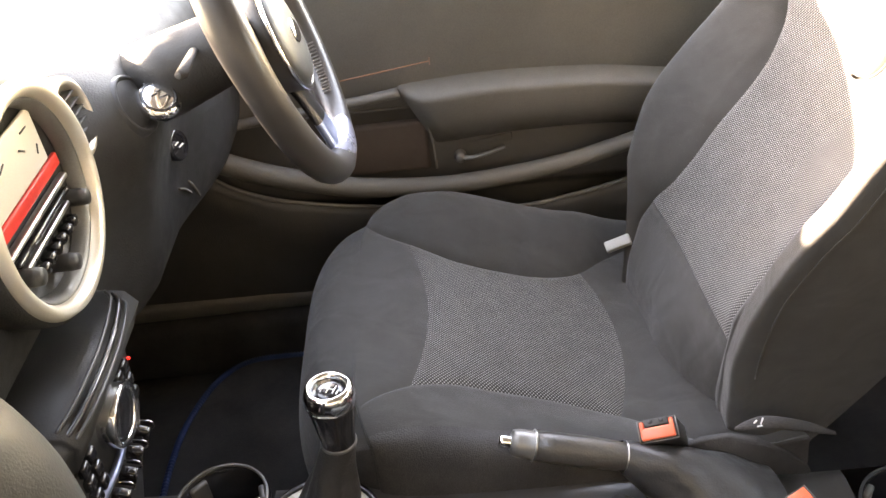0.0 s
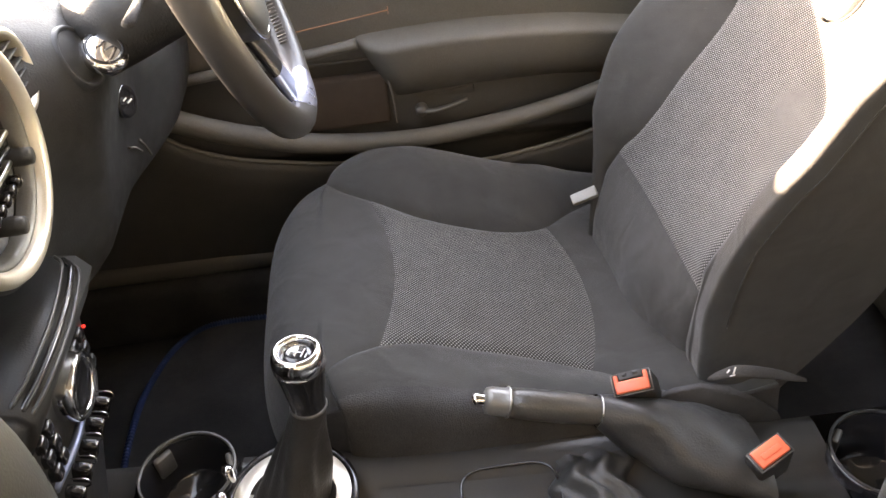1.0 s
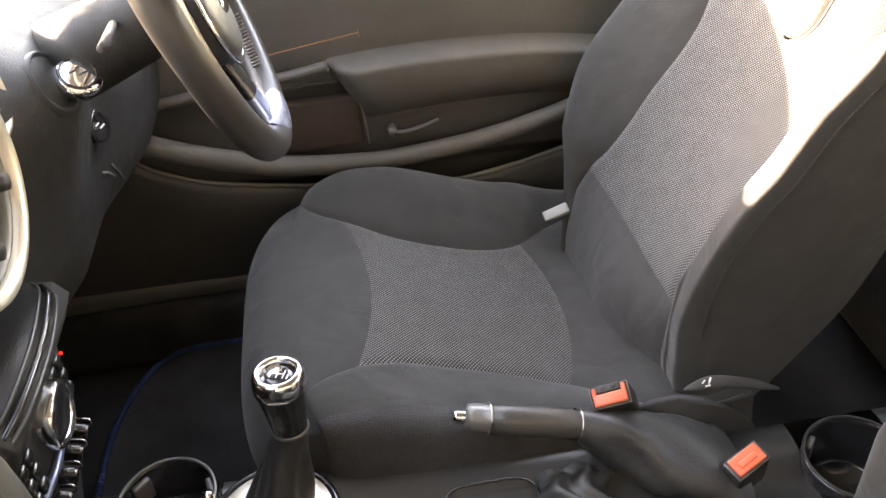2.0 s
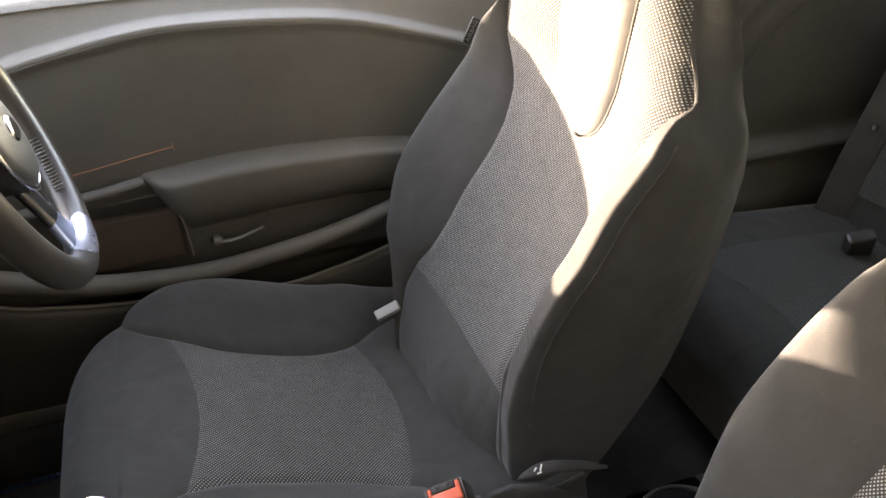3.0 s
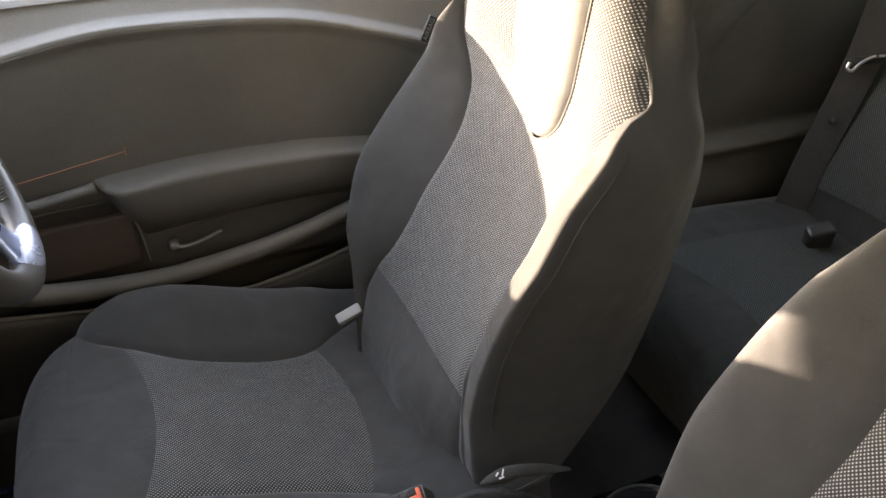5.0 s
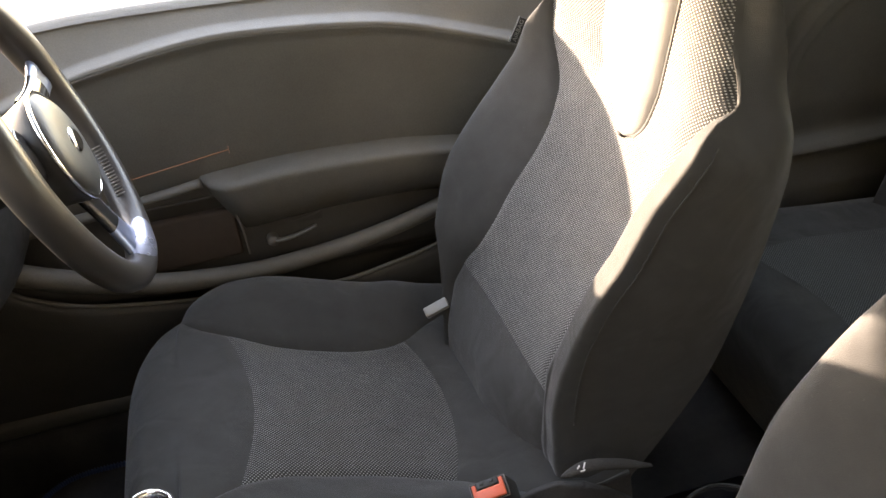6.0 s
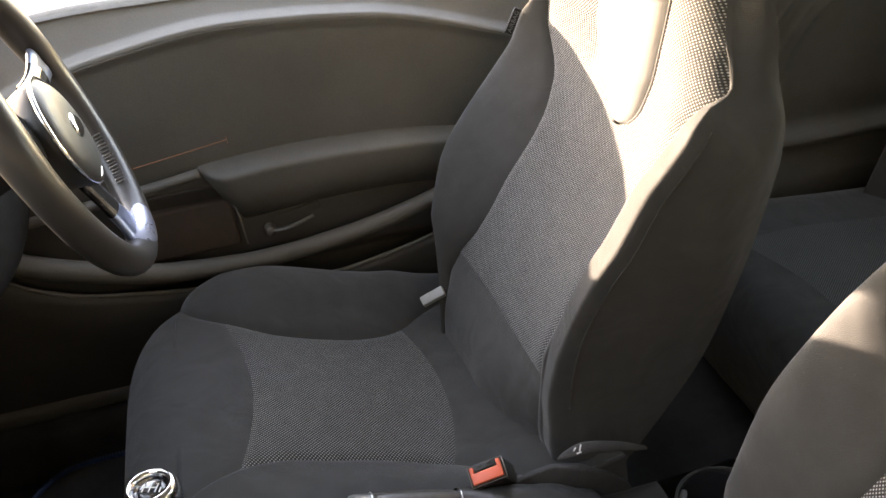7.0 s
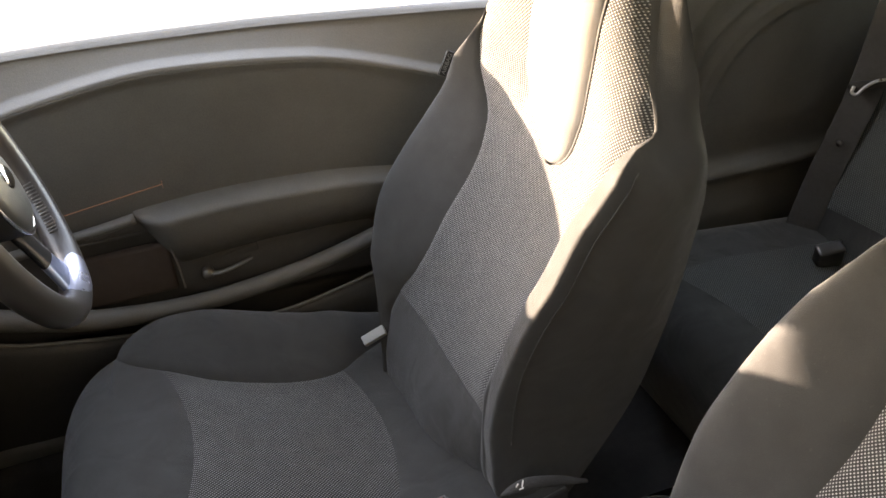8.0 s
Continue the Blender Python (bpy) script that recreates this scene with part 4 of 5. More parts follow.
lathe(bm, [(0.0172, L * 0.775), (0.0178, L * 0.78), (0.0178, L * 0.80), (0.0166, L * 0.805), (0.0164, L * 0.92), (0.0150, L * 0.965), (0.0085, L * 0.985), (0.0, L * 0.985)], hm, 28)
part("end_cap", bm, DULL, brake, "satin grey end cap")
bm = bmesh.new()
lathe(bm, [(0.0075, L * 0.96), (0.0078, L * 1.05), (0.0065, L * 1.075), (0.0, L * 1.08)], hm, 24)
part("release_button", bm, CHROME, brake, "chrome release button")
for h in (0.006, L * 0.79):
    bm = bmesh.new()
    ring = [hm @ Vector((0.0176 * math.cos(a), 0.0176 * math.sin(a), h)) for a in span(0, 2 * math.pi, 32)]
    tube(bm, ring, 0.0011, 6, cap=False)
    part("trim_ring", bm, STEEL, brake, "thin bright trim line")
rows = []
for i in range(31):
    k = i / 30
    c = Vector((table([(0, -0.158), (0.35, -0.11), (0.7, -0.055), (1, 0.010)], k), table([(0, 0.091), (0.5, 0.072), (1, 0.050)], k), table([(0, 0.292), (0.35, 0.268), (0.7, 0.244), (1, 0.228)], k)))
    rw = table([(0, 0.0175), (0.2, 0.026), (0.6, 0.050), (1, 0.058)], k)
    rh = table([(0, 0.0175), (0.3, 0.032), (0.7, 0.036), (1, 0.018)], k)
    row = []
    for j in range(40):
        a = 2 * math.pi * j / 40
        fold = 1 + (0.07 * math.sin(3 * a + 7 * k) + 0.04 * math.sin(5 * a - 9 * k)) * math.sin(math.pi * min(k * 1.1, 1)) ** 0.7
        row.append(c + Vector((0.25 * rh * math.sin(a) * fold, rw * math.cos(a) * fold, rh * math.sin(a) * fold)))
    rows.append(row)
sheet("gaiter", rows, LEATHER, brake, "creased black leather gaiter", wrap=True)

rows = []
for i in range(19):
    k = i / 18
    row = []
    for j in range(25):
        q = j / 24
        x = -0.215 + 0.085 * q + 0.008 * math.sin(9 * k)
        y = -0.004 + 0.075 * k
        z = 0.238 + 0.026 * math.sin(math.pi * q) ** 0.6 * (0.5 + 0.5 * math.sin(math.pi * k)) + 0.006 * math.sin(16 * q + 5 * k) * math.sin(math.pi * q)
        row.append(Vector((x, y, z)))
    rows.append(row)
sheet("gaiter_skirt", rows, LEATHER, brake, "creased front fold of the leather gaiter")
bm = bmesh.new()
ring = [Vector((-0.262 + 0.052 * math.copysign(abs(math.cos(a)) ** 0.5, math.cos(a)), 0.030 + 0.040 * math.copysign(abs(math.sin(a)) ** 0.5, math.sin(a)), table(TOPZ, -0.262) + 0.001)) for a in span(0, 2 * math.pi, 48)]
tube(bm, ring, 0.0016, 8, cap=False)
part("tray_lip", bm, GLOSS, console, "raised rounded lip of the tray")

# ---- floor mat ----
mat_thing = thing("floor_mat", "black carpet floor mat with blue stitched edging", "floor mat", (-0.6, 0.4, 0.0))
EDGE = [(-0.65, 0.17), (-0.755, 0.235), (-0.786, 0.30), (-0.788, 0.40), (-0.778, 0.47), (-0.748, 0.55), (-0.700, 0.595), (-0.62, 0.602), (-0.52, 0.594), (-0.40, 0.585)]
edge = spline([(x, y, 0.036) for x, y in EDGE], 20)
bm = bmesh.new()
ctr = [bm.verts.new((p.x, p.y, 0.034)) for p in edge] + [bm.verts.new((-0.36, 0.17, 0.034))]
f = bm.faces.new(ctr)
ext = bmesh.ops.extrude_face_region(bm, geom=[f])
for g in ext["geom"]:
    if isinstance(g, bmesh.types.BMVert):
        g.co.z = 0.002
part("mat", bm, CARPET, mat_thing, smooth=False)
fine = spline([(x, y, 0.036) for x, y in EDGE], 90)
bm = bmesh.new()
tube(bm, fine, lambda k: 0.0044 * (1 + 0.35 * math.sin(k * 2 * math.pi * 150)), 8)
part("edging", bm, BLUE, mat_thing, "twisted blue overlock edging")

# ---- dashboard ----
dash = thing("dashboard", "dark moulded plastic dashboard with a round central dial", "dashboard", (-0.85, 0, 0.4))
PROF = [(-1.06, 0.70), (-0.90, 0.725), (-0.78, 0.735), (-0.69, 0.728), (-0.640, 0.708), (-0.618, 0.675), (-0.618, 0.63), (-0.630, 0.585), (-0.640, 0.54), (-0.648, 0.49), (-0.668, 0.445), (-0.72, 0.412), (-0.86, 0.40), (-1.04, 0.42)]
prof = spline([(x, 0, z) for x, z in PROF], 5)
rows = []
for y in span(-0.66, 0.655, 60):
    back = 0.05 * (abs(y) / 0.66) ** 4 if y < 0 else 0.0
    ahead = min(max((y - 0.38) / 0.2, 0), 1)
    ahead = 0.035 * ahead * ahead * (3 - 2 * ahead)
    back += 0.05 * (1 - min(max((y - 0.17) / 0.10, 0), 1)) * (1 if y > -0.2 else max(0.0, 1 - (-0.2 - y) / 0.2))
    rows.append([Vector((p.x - back + ahead * min(max((0.66 - p.z) / 0.1, 0.2), 1), y, p.z)) for p in prof])
sheet("fascia", rows, DASH, dash)
# dial
DC = Vector((-0.634, 0.077, 0.694))
dm = facing(DC, (1, 0, 0.0), (0, 0, 1)) @ Matrix.Diagonal((0.945, 0.945, 1, 1))
bm = bmesh.new()
lathe(bm, [(0.104, -0.10), (0.108, -0.02), (0.107, -0.004), (0.098, -0.002)], dm, 72)
part("dial_housing", bm, DASH, dash)
bm = bmesh.new()
lathe(bm, [(0.0885, -0.010), (0.0890, -0.002), (0.0915, 0.003), (0.096, 0.006), (0.100, 0.005), (0.1035, -0.001), (0.104, -0.008)], dm, 96)
part("dial_ring", bm, SILVER, dash, "broad satin silver ring round the dial")
bm = bmesh.new()
lathe(bm, [(0.0815, -0.018), (0.0830, -0.010), (0.0865, -0.004), (0.0892, -0.004), (0.0895, -0.012)], dm, 96)
part("dial_bezel", bm, DULL, dash, "grey inner bezel of the dial")
bm = bmesh.new()
lathe(bm, [(0.0, -0.020), (0.083, -0.020), (0.084, -0.014)], dm, 64)
dial = part("dial_face", bm, BLACK, dash, "dark round dial with a cream display and red band")
# local axes of dm: x across the car, y up, z to the rear
bm = bmesh.new()
block(bm, dm @ pose(0.0, 0.037, -0.017), (0.118, 0.052, 0.004), 0.002)
part("display", bm, CREAM, dial, "cream lit display")
bm = bmesh.new()
block(bm, dm @ pose(0.0, 0.004, -0.016), (0.146, 0.013, 0.005), 0.002)
part("red_band", bm, DIALRED, dial, "red band under the display")
for i, h in enumerate((-0.012, -0.023, -0.033)):
    bm = bmesh.new()
    block(bm, dm @ pose(0.0, h, -0.014), (0.14 - 0.016 * i, 0.0055, 0.008), 0.002)
    part("button_bar", bm, STEEL if i != 1 else GLOSS, dial)
for i in range(7):
    bm = bmesh.new()
    block(bm, dm @ pose(-0.045 + 0.015 * i, -0.048, -0.012), (0.011, 0.010, 0.012), 0.003)
    part("key", bm, GLOSS, dial)
for px in (-0.062, 0.0, 0.062):
    bm = bmesh.new()
    lathe(bm, [(0.008, -0.02), (0.0085, -0.004), (0.0075, 0.003), (0.0, 0.004)], dm @ pose(px, -0.034 - (0.03 if px == 0 else 0), 0.0), 20)
    part("dial_knob", bm, BLACK, dial, "small black turning knob")
for px, py, ang, ln in ((-0.02, 0.045, 20, 0.012), (0.02, 0.040, -30, 0.010), (0.035, 0.052, 0, 0.014), (0.046, 0.028, 60, 0.009)):
    bm = bmesh.new()
    block(bm, dm @ pose(px, py, -0.0145) @ pose(0, 0, 0, 0, 0, ang), (ln, 0.0016, 0.001), 0.0003, 1)
    part("mark", bm, BLACK, dial, "small dark unreadable mark")
# air vent beside the dial
vm = facing((-0.655, 0.205, 0.705), (1, 0, 0.1))
bm = bmesh.new()
lathe(bm, [(0.030, -0.01), (0.031, 0.006), (0.034, 0.010), (0.038, 0.008), (0.040, 0.0), (0.040, -0.03)], vm, 48)
vent = part("air_vent", bm, SILVER, dash, "round silver-ringed air vent")
for h in span(-0.018, 0.018, 4):
    bm = bmesh.new()
    block(bm, vm @ pose(0, h, 0.0), (2 * math.sqrt(0.03 ** 2 - h * h), 0.002, 0.012), 0.0006, 1)
    part("vent_slat", bm, BLACK, vent)
# centre stack below the dial
bm = bmesh.new()
prism(bm, [(-0.74, 0.572), (-0.640, 0.574), (-0.622, 0.571), (-0.612, 0.558), (-0.622, 0.535), (-0.636, 0.52), (-0.640, 0.45), (-0.650, 0.41), (-0.68, 0.27), (-0.74, 0.27)], -0.075, 0.118)
for v in bm.verts:
    lim = table([(0.27, 0.060), (0.41, 0.086), (0.52, 0.100), (0.56, 0.112), (0.60, 0.115)], v.co.z)
    v.co.y = min(max(v.co.y, 0.02 - lim * 0.95), lim)
bmesh.ops.bevel(bm, geom=[e for e in bm.edges if abs(e.verts[0].co.y - e.verts[1].co.y) < 1e-6], offset=0.008, segments=3, affect="EDGES")
stack = part("centre_panel", bm, BLACK, dash, "black centre panel below the dial")
for z, h, xo, mt in ((0.578, 0.004, -0.006, CONSOLE), (0.573, 0.007, 0.0, GLOSS), (0.568, 0.004, 0.005, CONSOLE)):
    bm = bmesh.new()
    tube(bm, spline([(xo - 0.622, -0.062, z - 0.006), (xo - 0.614, -0.033, z - 0.001), (xo - 0.612, 0.03, z + 0.001), (xo - 0.619, 0.088, z + 0.001), (xo - 0.630, 0.106, z)]), h * 0.42, 8)
    part("slot_lip" if mt is CONSOLE else "disc_slot", bm, mt, stack)
cm = facing((-0.636, 0.028, 0.498), (1, 0, -0.10)) @ Matrix.Diagonal((1.08, 1.0, 1, 1))
bm = bmesh.new()
lathe(bm, [(0.022, -0.01), (0.0235, 0.012), (0.0265, 0.016), (0.0285, 0.013), (0.029, 0.0), (0.029, -0.01)], cm, 48)
knob = part("temperature_knob", bm, CHROME, stack, "chrome-ringed temperature knob")
bm = bmesh.new()
lathe(bm, [(0.0, 0.010), (0.018, 0.011), (0.0225, 0.013), (0.0225, -0.005)], cm, 40)
part("knob_face", bm, GLOSS, knob)
for py in (-0.044, -0.028, 0.062, 0.078):
    for pz in (0.510, 0.493, 0.476):
        bm = bmesh.new()
        block(bm, pose(-0.637, py, pz), (0.014, 0.013, 0.013), 0.003)
        part("push_button", bm, GLOSS, stack)
bm = bmesh.new()
block(bm, pose(-0.6355, 0.097, 0.503), (0.003, 0.003, 0.003), 0.001)
part("warning_light", bm, REDLAMP, stack, "tiny red indicator light")
for i, py in enumerate((-0.034, -0.010, 0.015, 0.040, 0.065)):
    bm = bmesh.new()
    block(bm, pose(-0.640, py, 0.432, 0, 20, 0), (0.022, 0.011, 0.020), 0.004)
    tg = part("toggle_switch", bm, GLOSS, stack, "black toggle switch")
    bm = bmesh.new()
    tube(bm, spline([(-0.648, py + 0.0115, 0.440), (-0.631, py + 0.0115, 0.437), (-0.628, py + 0.0115, 0.432), (-0.631, py + 0.0115, 0.427), (-0.650, py + 0.0115, 0.424)]), 0.0009, 8)
    part("guard", bm, CHROME, tg, "bright wire guard")
    bm = bmesh.new()
    block(bm, pose(-0.6285, py, 0.436, 0, 20, 0), (0.001, 0.004, 0.004), 0.0003, 1)
    part("symbol", bm, WHITE, tg, "white pictogram mark")
bm = bmesh.new()
tube(bm, spline([(-0.640, -0.050, 0.461), (-0.634, 0.0, 0.462), (-0.640, 0.060, 0.461)]), 0.004, 10)
part("lower_strip", bm, SPOKE, stack, "blue-grey reflective strip")
# passenger side down-tube
bm = bmesh.new()
tube(bm, spline([(-0.69, -0.222, 0.765), (-0.62, -0.222, 0.745), (-0.584, -0.222, 0.685), (-0.580, -0.226, 0.60), (-0.586, -0.230, 0.50), (-0.60, -0.232, 0.36), (-0.63, -0.22, 0.20)]), lambda k: 0.055 - 0.01 * k, 20)
part("side_bolster", bm, BLACK, dash, "smooth dark knee bolster beside the centre stack")
# key slot and start button
kn = Vector((0.42, -0.42, 0.80)).normalized()
kf = facing(Vector((-0.600, 0.299, 0.676)) - kn * 0.008, kn)
bm = bmesh.new()
ks = facing((-0.622, 0.288, 0.676), (0.92, -0.05, 0.38))
lathe(bm, [(0.0, -0.004), (0.026, -0.003), (0.028, 0.002), (0.030, 0.003), (0.032, 0.002), (0.034, -0.01)], ks, 40)
part("key_slot", bm, BLACK, dash, "round key slot surround")
bm = bmesh.new()
lathe(bm, [(0.0, -0.020), (0.012, -0.018), (0.0195, -0.008), (0.0238, 0.001), (0.0225, 0.007), (0.014, 0.011), (0.0, 0.0120)], kf, 40)
fob = tagged(part("key_fob", bm, CHROME), "polished chrome round key fob plugged into the dashboard", "key")
bm = bmesh.new()
lathe(bm, [(0.0150, 0.0095), (0.0165, 0.0105), (0.0185, 0.0096), (0.0190, 0.0080)], kf, 40)
part("dark_band", bm, GLOSS, fob, "dark band round the fob")
bm = bmesh.new()
for px, py, ln in ((-0.004, 0.003, 0.008), (0.003, -0.003, 0.010), (0.002, 0.005, 0.005)):
    block(bm, kf @ pose(px, py, 0.0118), (ln, 0.0018, 0.001), 0.0003, 1)
part("key_symbol", bm, BLACK, fob, "small dark key symbols")
bf = facing((-0.631, 0.388, 0.575), (0.93, -0.25, 0.1))
bm = bmesh.new()
lathe(bm, [(0.018, -0.01), (0.019, 0.004), (0.017, 0.007), (0.014, 0.005), (0.0, 0.005)], bf, 32)
sb = part("start_button", bm, GLOSS, dash, "round black start button")
bm = bmesh.new()
block(bm, bf @ pose(-0.004, 0.004, 0.0062), (0.008, 0.002, 0.001), 0.0003, 1)
block(bm, bf @ pose(0.003, -0.002, 0.0062), (0.010, 0.002, 0.001), 0.0003, 1)
part("symbol", bm, WHITE, sb, "small pale unreadable marks")
# knee panel seams
for pts in (((-0.6415, 0.385, 0.517), (-0.6418, 0.405, 0.505), (-0.6428, 0.425, 0.488)), ((-0.6395, 0.421, 0.506), (-0.6410, 0.440, 0.486), (-0.6425, 0.454, 0.465))):
    bm = bmesh.new()
    tube(bm, spline(pts), 0.0018, 6)
    part("seam", bm, DOOR_UP, dash)
# steering column
WC = Vector((-0.483, 0.358, 0.717))
WA, WY = 0.31, 0.077
WN = Vector((math.cos(WA) * math.cos(WY), math.cos(WA) * math.sin(WY), math.sin(WA)))
column = thing("steering_wheel", "leather-rimmed three-spoke steering wheel with satin spokes", "steering wheel", tuple(WC))
wm = facing(WC, WN)
bm = bmesh.new()
tube(bm, [WC - WN * d for d in (0.03, 0.05, 0.08, 0.11, 0.15)], lambda k: 0.033 + 0.008 * k, 24, 1.1)
part("column_shroud", bm, DASH, column, "dark plastic column shroud")
for sgn in (1, -1):
    bm = bmesh.new()
    a = wm @ Vector((sgn * 0.03, 0.02, -0.075))
    b = wm @ Vector((sgn * 0.12, 0.030, -0.070))
    tube(bm, [a, a.lerp(b, 0.5), b], lambda k: 0.0045 + 0.002 * k, 10, 0.7)
    part("stalk", bm, CARPET, column, "black control stalk")
R = 0.165
bm = bmesh.new()
ring = []
for i in range(97):
    a = 2 * math.pi * i / 96
    ring.append((a, wm @ Vector((R * math.cos(a), R * math.sin(a), 0))))
rings = []
for a, p in ring[:-1]:
    out = (p - WC).normalized()
    thick = 0.0165 + 0.002 * math.exp(-((math.sin(a) - 0.35) / 0.25) ** 2)
    rings.append([bm.verts.new(p + out * (thick * math.cos(b)) + WN * (thick * 1.08 * math.sin(b))) for b in span(0, 2 * math.pi * 15 / 16, 15)])
for i in range(96):
    x0, x1 = rings[i], rings[(i + 1) % 96]
    for k in range(16):
        bm.faces.new((x0[k], x0[(k + 1) % 16], x1[(k + 1) % 16], x1[k]))
part("rim", bm, RIM, column, "black leather rim")
bm = bmesh.new()
for i in range(16):
    a = radians(-58 + 26 * i / 15)
    p = wm @ Vector(((R - 0.0172) * math.cos(a), (R - 0.0172) * math.sin(a), 0.004))
    block(bm, Matrix.Translation(p) @ wm.to_3x3().to_4x4() @ pose(0, 0, 0, 0, 0, math.degrees(a)), (0.002, 0.0014, 0.011), 0.0004, 1)
part("stitching", bm, DULL, column, "grey rim stitching")
for ang in (8, 172, 270):
    a = radians(ang)
    for k0, k1, mt, nm in ((0.0, 0.66, GLOSS, "spoke_root"), (0.66, 1.0, SPOKE, "spoke")):
        rows = []
        for k in span(k0, k1, 9):
            rr = 0.045 + (R - 0.012 - 0.045) * k
            w = 0.030 - 0.012 * math.sin(math.pi * k * 0.8) + (0.012 * k * k if ang == 270 else 0)
            c = Vector((rr * math.cos(a), rr * math.sin(a), -0.012 + 0.012 * k))
            t = Vector((-math.sin(a), math.cos(a), 0))
            dish = 0.004 if mt is SPOKE else 0.0
            rows.append([wm @ (c + t * (w * math.cos(b)) + Vector((0, 0, 0.008 * math.sin(b) - dish * (1 - abs(math.cos(b))) * (1 if math.sin(b) > 0 else 0)))) for b in span(0, 2 * math.pi * 15 / 16, 15)])
        sheet(nm, rows, mt, column, "blue-grey satin spoke" if mt is SPOKE else "glossy black spoke root", wrap=True)
rows = []
for i in range(25):
    e = -1 + 2 * i / 24
    a = radians(270 + 17 * e)
    p = wm @ Vector((R * math.cos(a), R * math.sin(a), 0))
    outw = (p - WC).normalized()
    reach = 60 * math.sqrt(max(0.0, 1 - e * e)) + 4
    rows.append([p + (outw * math.cos(radians(b)) + WN * (1.08 * math.sin(radians(b)))) * 0.0171 for b in span(140 - reach, 140 + 0.8 * reach, 12)])
sheet("rim_insert", rows, INSERT, column, "satin silver-blue insert where the spoke meets the rim")
bm = bmesh.new()
wm2 = wm @ pose(0, -0.016, 0.012)
lathe(bm, [(0.0, 0.010), (0.03, 0.009), (0.052, 0.006), (0.062, 0.000), (0.065, -0.01), (0.055, -0.045), (0.0, -0.045)], wm2, 48, 1.0, 0.92)
hub = part("airbag_cover", bm, BLACK, column, "domed black airbag cover")
bm = bmesh.new()
lathe(bm, [(0.0, 0.0125), (0.012, 0.012), (0.016, 0.010), (0.016, 0.004)], wm2, 32, 1.3, 0.8)
part("emblem", bm, CHROME, hub, "small plain chrome emblem")
bm = bmesh.new()
ring = [wm2 @ Vector((0.0655 * math.cos(a), 0.0603 * math.sin(a), -0.002)) for a in span(0, 2 * math.pi, 64)]
tube(bm, ring, 0.0025, 8, cap=False)
part("cover_trim", bm, CHROME, hub, "bright trim ring")

# ---- rear of the cabin ----
rear = thing("rear_seat", "dark green-grey rear bench seat with mesh inserts", "rear seat", (0.7, 0.0, 0.0))
bm = bmesh.new()
block(bm, pose(0.68, 0.0, 0.090), (0.46, 1.16, 0.18), 0.03, 4)
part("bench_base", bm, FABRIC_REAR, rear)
for sgn in (1, -1):
    yc = 0.29 * sgn
    ys = span(-0.27, 0.27, 36)
    full = []
    for p in spline([(0.400, 0, 0.02), (0.372, 0, 0.10), (0.358, 0, 0.18), (0.368, 0, 0.235), (0.41, 0, 0.264), (0.50, 0, 0.268), (0.65, 0, 0.250), (0.86, 0, 0.225)], 8):
        full.append([Vector((p.x, yc + y, p.z + (0.03 * abs(y / 0.27) ** 3 - 0.06 * max(0, (abs(y) - 0.24) / 0.03) ** 2) * min(1, max(0, (p.z - 0.1) / 0.12)))) for y in ys])
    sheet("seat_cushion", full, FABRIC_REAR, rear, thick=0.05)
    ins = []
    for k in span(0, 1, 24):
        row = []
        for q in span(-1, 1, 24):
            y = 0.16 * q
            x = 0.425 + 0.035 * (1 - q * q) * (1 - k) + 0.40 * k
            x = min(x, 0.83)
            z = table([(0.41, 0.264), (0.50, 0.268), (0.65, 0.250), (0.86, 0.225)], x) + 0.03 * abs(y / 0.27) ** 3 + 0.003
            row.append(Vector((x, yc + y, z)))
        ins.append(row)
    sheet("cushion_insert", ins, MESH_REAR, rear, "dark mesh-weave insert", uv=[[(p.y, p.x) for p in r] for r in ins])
    up = Vector((math.sin(radians(24)), 0, math.cos(radians(24))))
    fw = Vector((-math.cos(radians(24)), 0, math.sin(radians(24))))
    o = Vector((0.775, yc, 0.225))
    full = []
    for s in span(-0.05, 0.54, 40):
        row = []
        for y in ys:
            d = 0.02 + 0.025 * abs(y / 0.27) ** 3 - 0.07 * max(0, (abs(y) - 0.235) / 0.035) ** 2 - 0.05 * max(0, (s - 0.47) / 0.07) ** 2
            reach = (0.42 + 0.35 * max(0.0, abs(y) - 0.08)) / 0.54
            row.append(o + up * (s * reach) + fw * d + Vector((0, y, 0)))
        full.append(row)
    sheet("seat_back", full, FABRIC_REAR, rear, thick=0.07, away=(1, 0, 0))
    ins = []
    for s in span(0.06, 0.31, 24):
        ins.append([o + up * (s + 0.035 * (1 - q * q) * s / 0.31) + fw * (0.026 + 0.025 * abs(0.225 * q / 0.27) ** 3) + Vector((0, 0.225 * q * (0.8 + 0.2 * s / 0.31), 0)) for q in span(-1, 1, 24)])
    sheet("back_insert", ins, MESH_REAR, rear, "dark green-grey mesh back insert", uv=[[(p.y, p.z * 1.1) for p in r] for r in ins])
bm = bmesh.new()
block(bm, pose(1.12, 0.0, 0.565), (0.24, 1.16, 0.018), 0.006)
tagged(part("parcel_shelf", bm, LINER), "pale cloth-covered shelf behind the rear bench", "shelf", kind="structure")
bm = bmesh.new()
block(bm, facing((0.690, 0.385, 0.280), (-0.25, -0.3, 0.9)) @ pose(0, 0, -0.02, 0, 0, 25), (0.045, 0.026, 0.06), 0.006)
tagged(part("belt_buckle", bm, CONSOLE), "black rear belt buckle lying on the bench", "seat belt buckle")


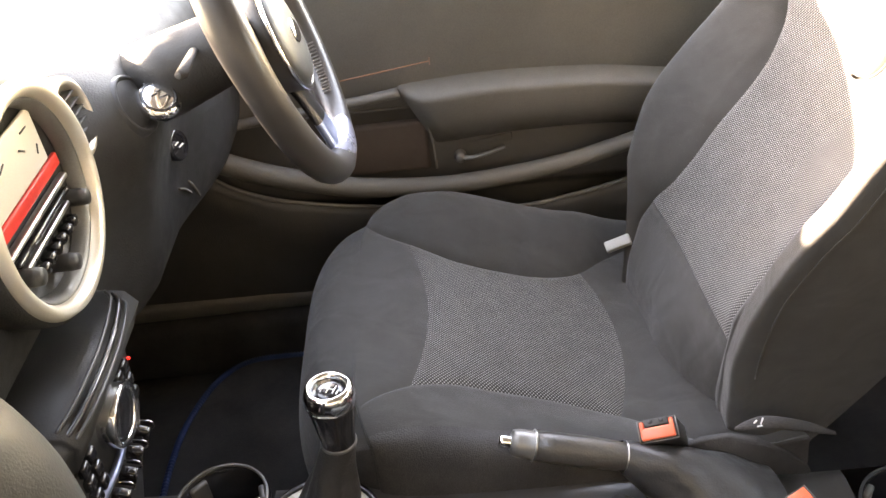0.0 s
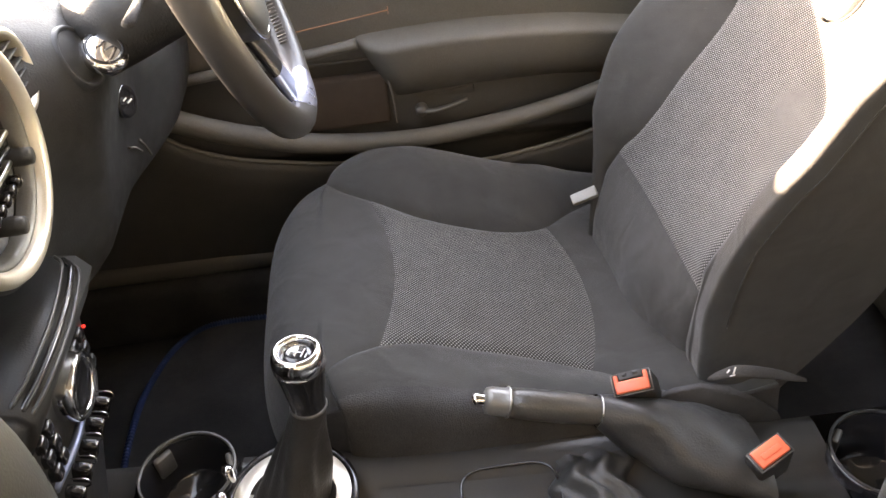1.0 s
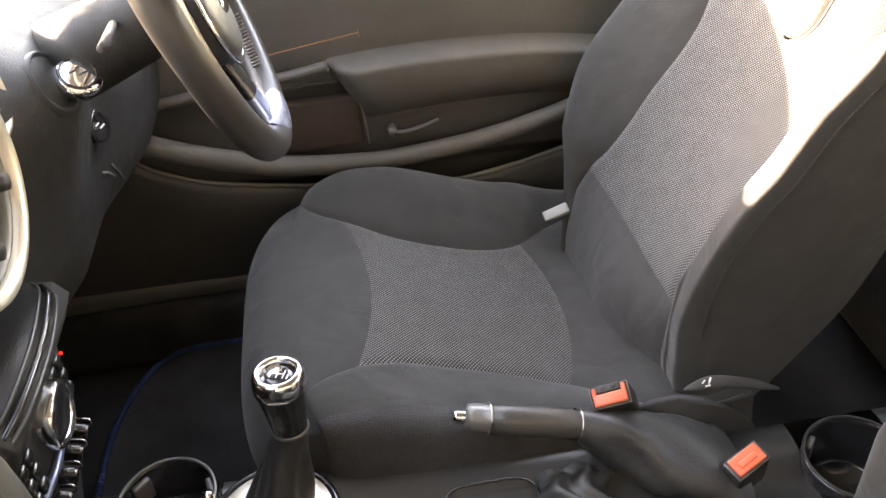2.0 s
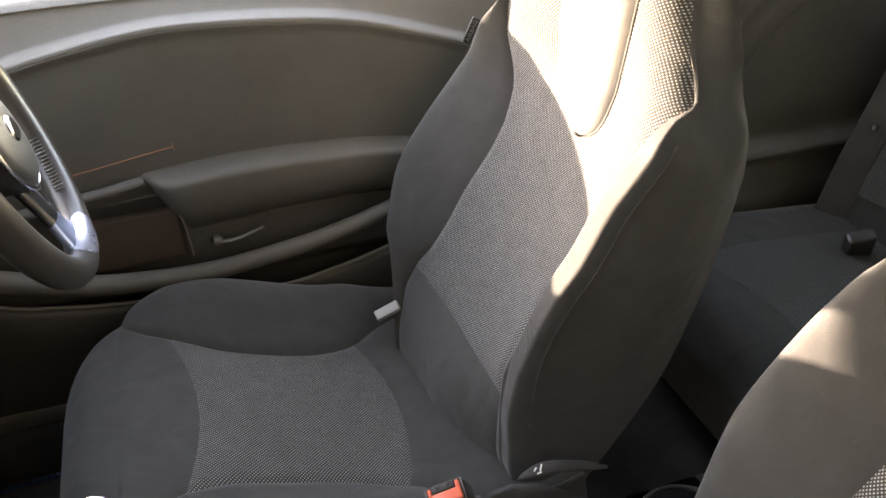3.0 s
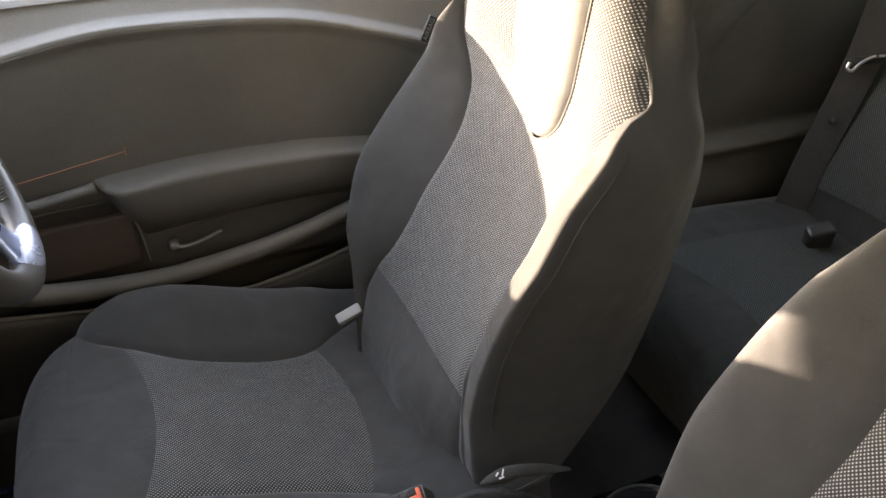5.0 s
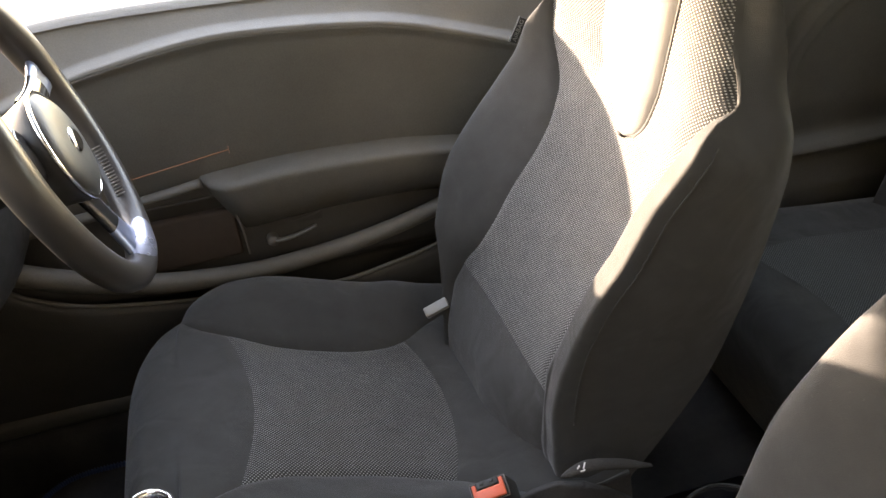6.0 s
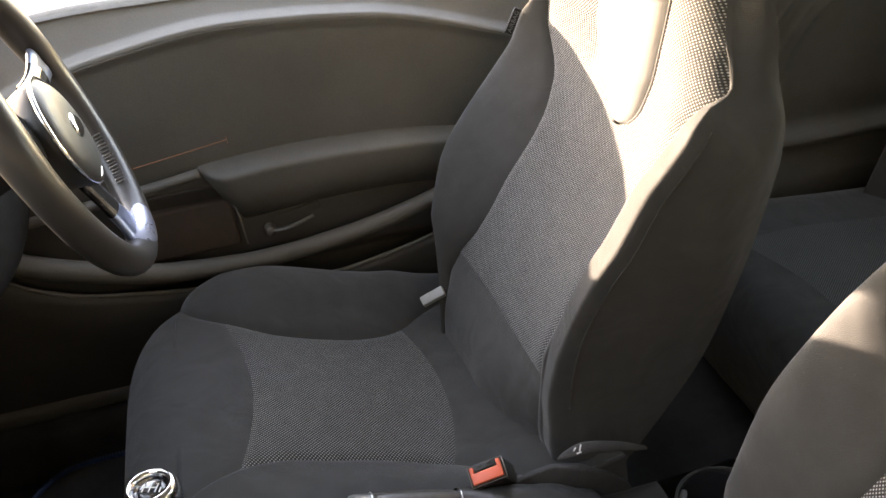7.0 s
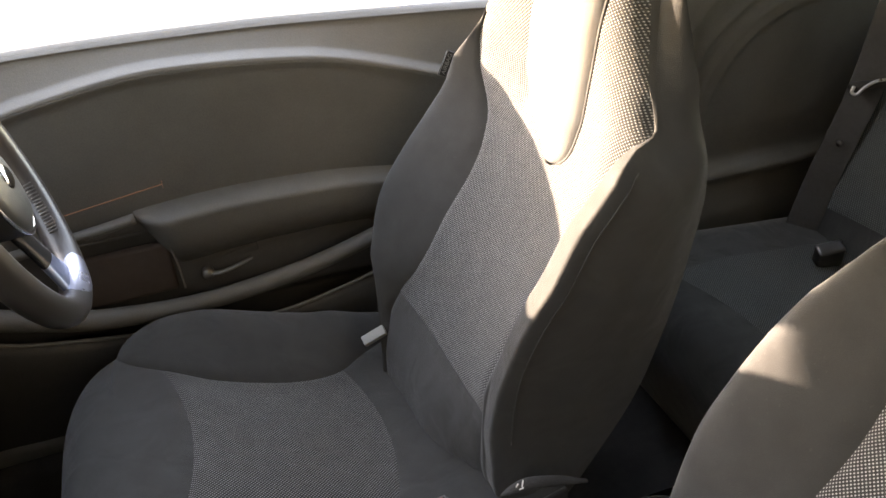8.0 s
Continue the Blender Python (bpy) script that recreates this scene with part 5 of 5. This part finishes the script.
def side_y(x, z):
    y = 0.618 + 0.035 * max(0.0, min((z - 0.42) / 0.25, 1))
    for cx, cz, rr in ((0.85, 0.41, 0.330), (0.85, 0.41, 0.290), (0.84, 0.45, 0.340), (0.85, 0.41, 0.270)):
        d = math.hypot(x - cx, (z - cz) * 1.25) - rr
        if x < cx + 0.05 and z > cz - 0.02:
            y -= 0.010 * math.exp(-(d / 0.007) ** 2)
    y -= 0.035 * math.exp(-((z - 0.346 + 0.03 * (x - 0.6)) / 0.014) ** 2)
    if z < 0.32:
        y -= 0.03 * min((0.32 - z) / 0.05, 1)
    return y


rear_side = thing("side_trim", "dark moulded plastic rear quarter trim with curved ridges", "side trim", (0.7, 0.66, 0.1), kind="structure")
rows = [[Vector((x, side_y(x, z), z)) for x in span(0.40, 1.22, 90)] for z in span(0.05, 0.72, 90)]
sheet("panel", rows, DOOR, rear_side, thick=0.01, away=(0, 1, 0))
bm = bmesh.new()
prism(bm, [(0.40, 0.05), (1.22, 0.05), (1.22, 0.70), (0.40, 0.70)], -0.70, -0.63)
tagged(part("side_trim", bm, DOOR), "dark plastic rear quarter trim beside the bench", "side trim", kind="structure")

belt = thing("seat_belt", "dark grey rear seat belt hanging with its steel tongue", "seat belt", (0.70, 0.42, 0.27))
bp = spline([(0.99, 0.53, 1.0), (0.92, 0.51, 0.82), (0.858, 0.50, 0.657), (0.822, 0.50, 0.504), (0.767, 0.50, 0.361), (0.732, 0.50, 0.250), (0.725, 0.50, 0.235)], 10)
across = Vector((0.80, -0.58, 0.16)).normalized()
rows = [[p + across * (0.030 * q) for q in (-1, -0.94, -0.5, 0, 0.5, 0.94, 1)] for p in bp]
sheet("webbing", rows, WEB, belt, thick=0.0016, away=(1, 0, 0))
along = (Vector((0.22, 0.0, 0.97)) - across * across.dot(Vector((0.22, 0.0, 0.97)))).normalized()
out = across.cross(along)
tm = Matrix.Translation((0.822, 0.497, 0.510)) @ Matrix((across, along, out)).transposed().to_4x4()
bm = bmesh.new()
block(bm, tm @ pose(0, 0, 0.004), (0.060, 0.014, 0.008), 0.003)
tongue = part("tongue_grip", bm, BLACK, belt, "black plastic tongue grip")
bm = bmesh.new()
hook = [tm @ Vector(q) for q in ((0.028, 0.006, 0.010), (0.010, 0.006, 0.012), (-0.008, -0.002, 0.014), (-0.020, -0.012, 0.015), (-0.028, -0.008, 0.015), (-0.024, 0.002, 0.014))]
tube(bm, spline(hook, 6), 0.0030, 8)
part("tongue", bm, STEEL, tongue, "bent steel tongue")
bm = bmesh.new()
lathe(bm, [(0.006, -0.003), (0.006, 0.002), (0.0, 0.003)], facing((0.783, 0.497, 0.41), (-0.9, -0.3, 0.2)), 16)
part("stop_button", bm, BLACK, belt)
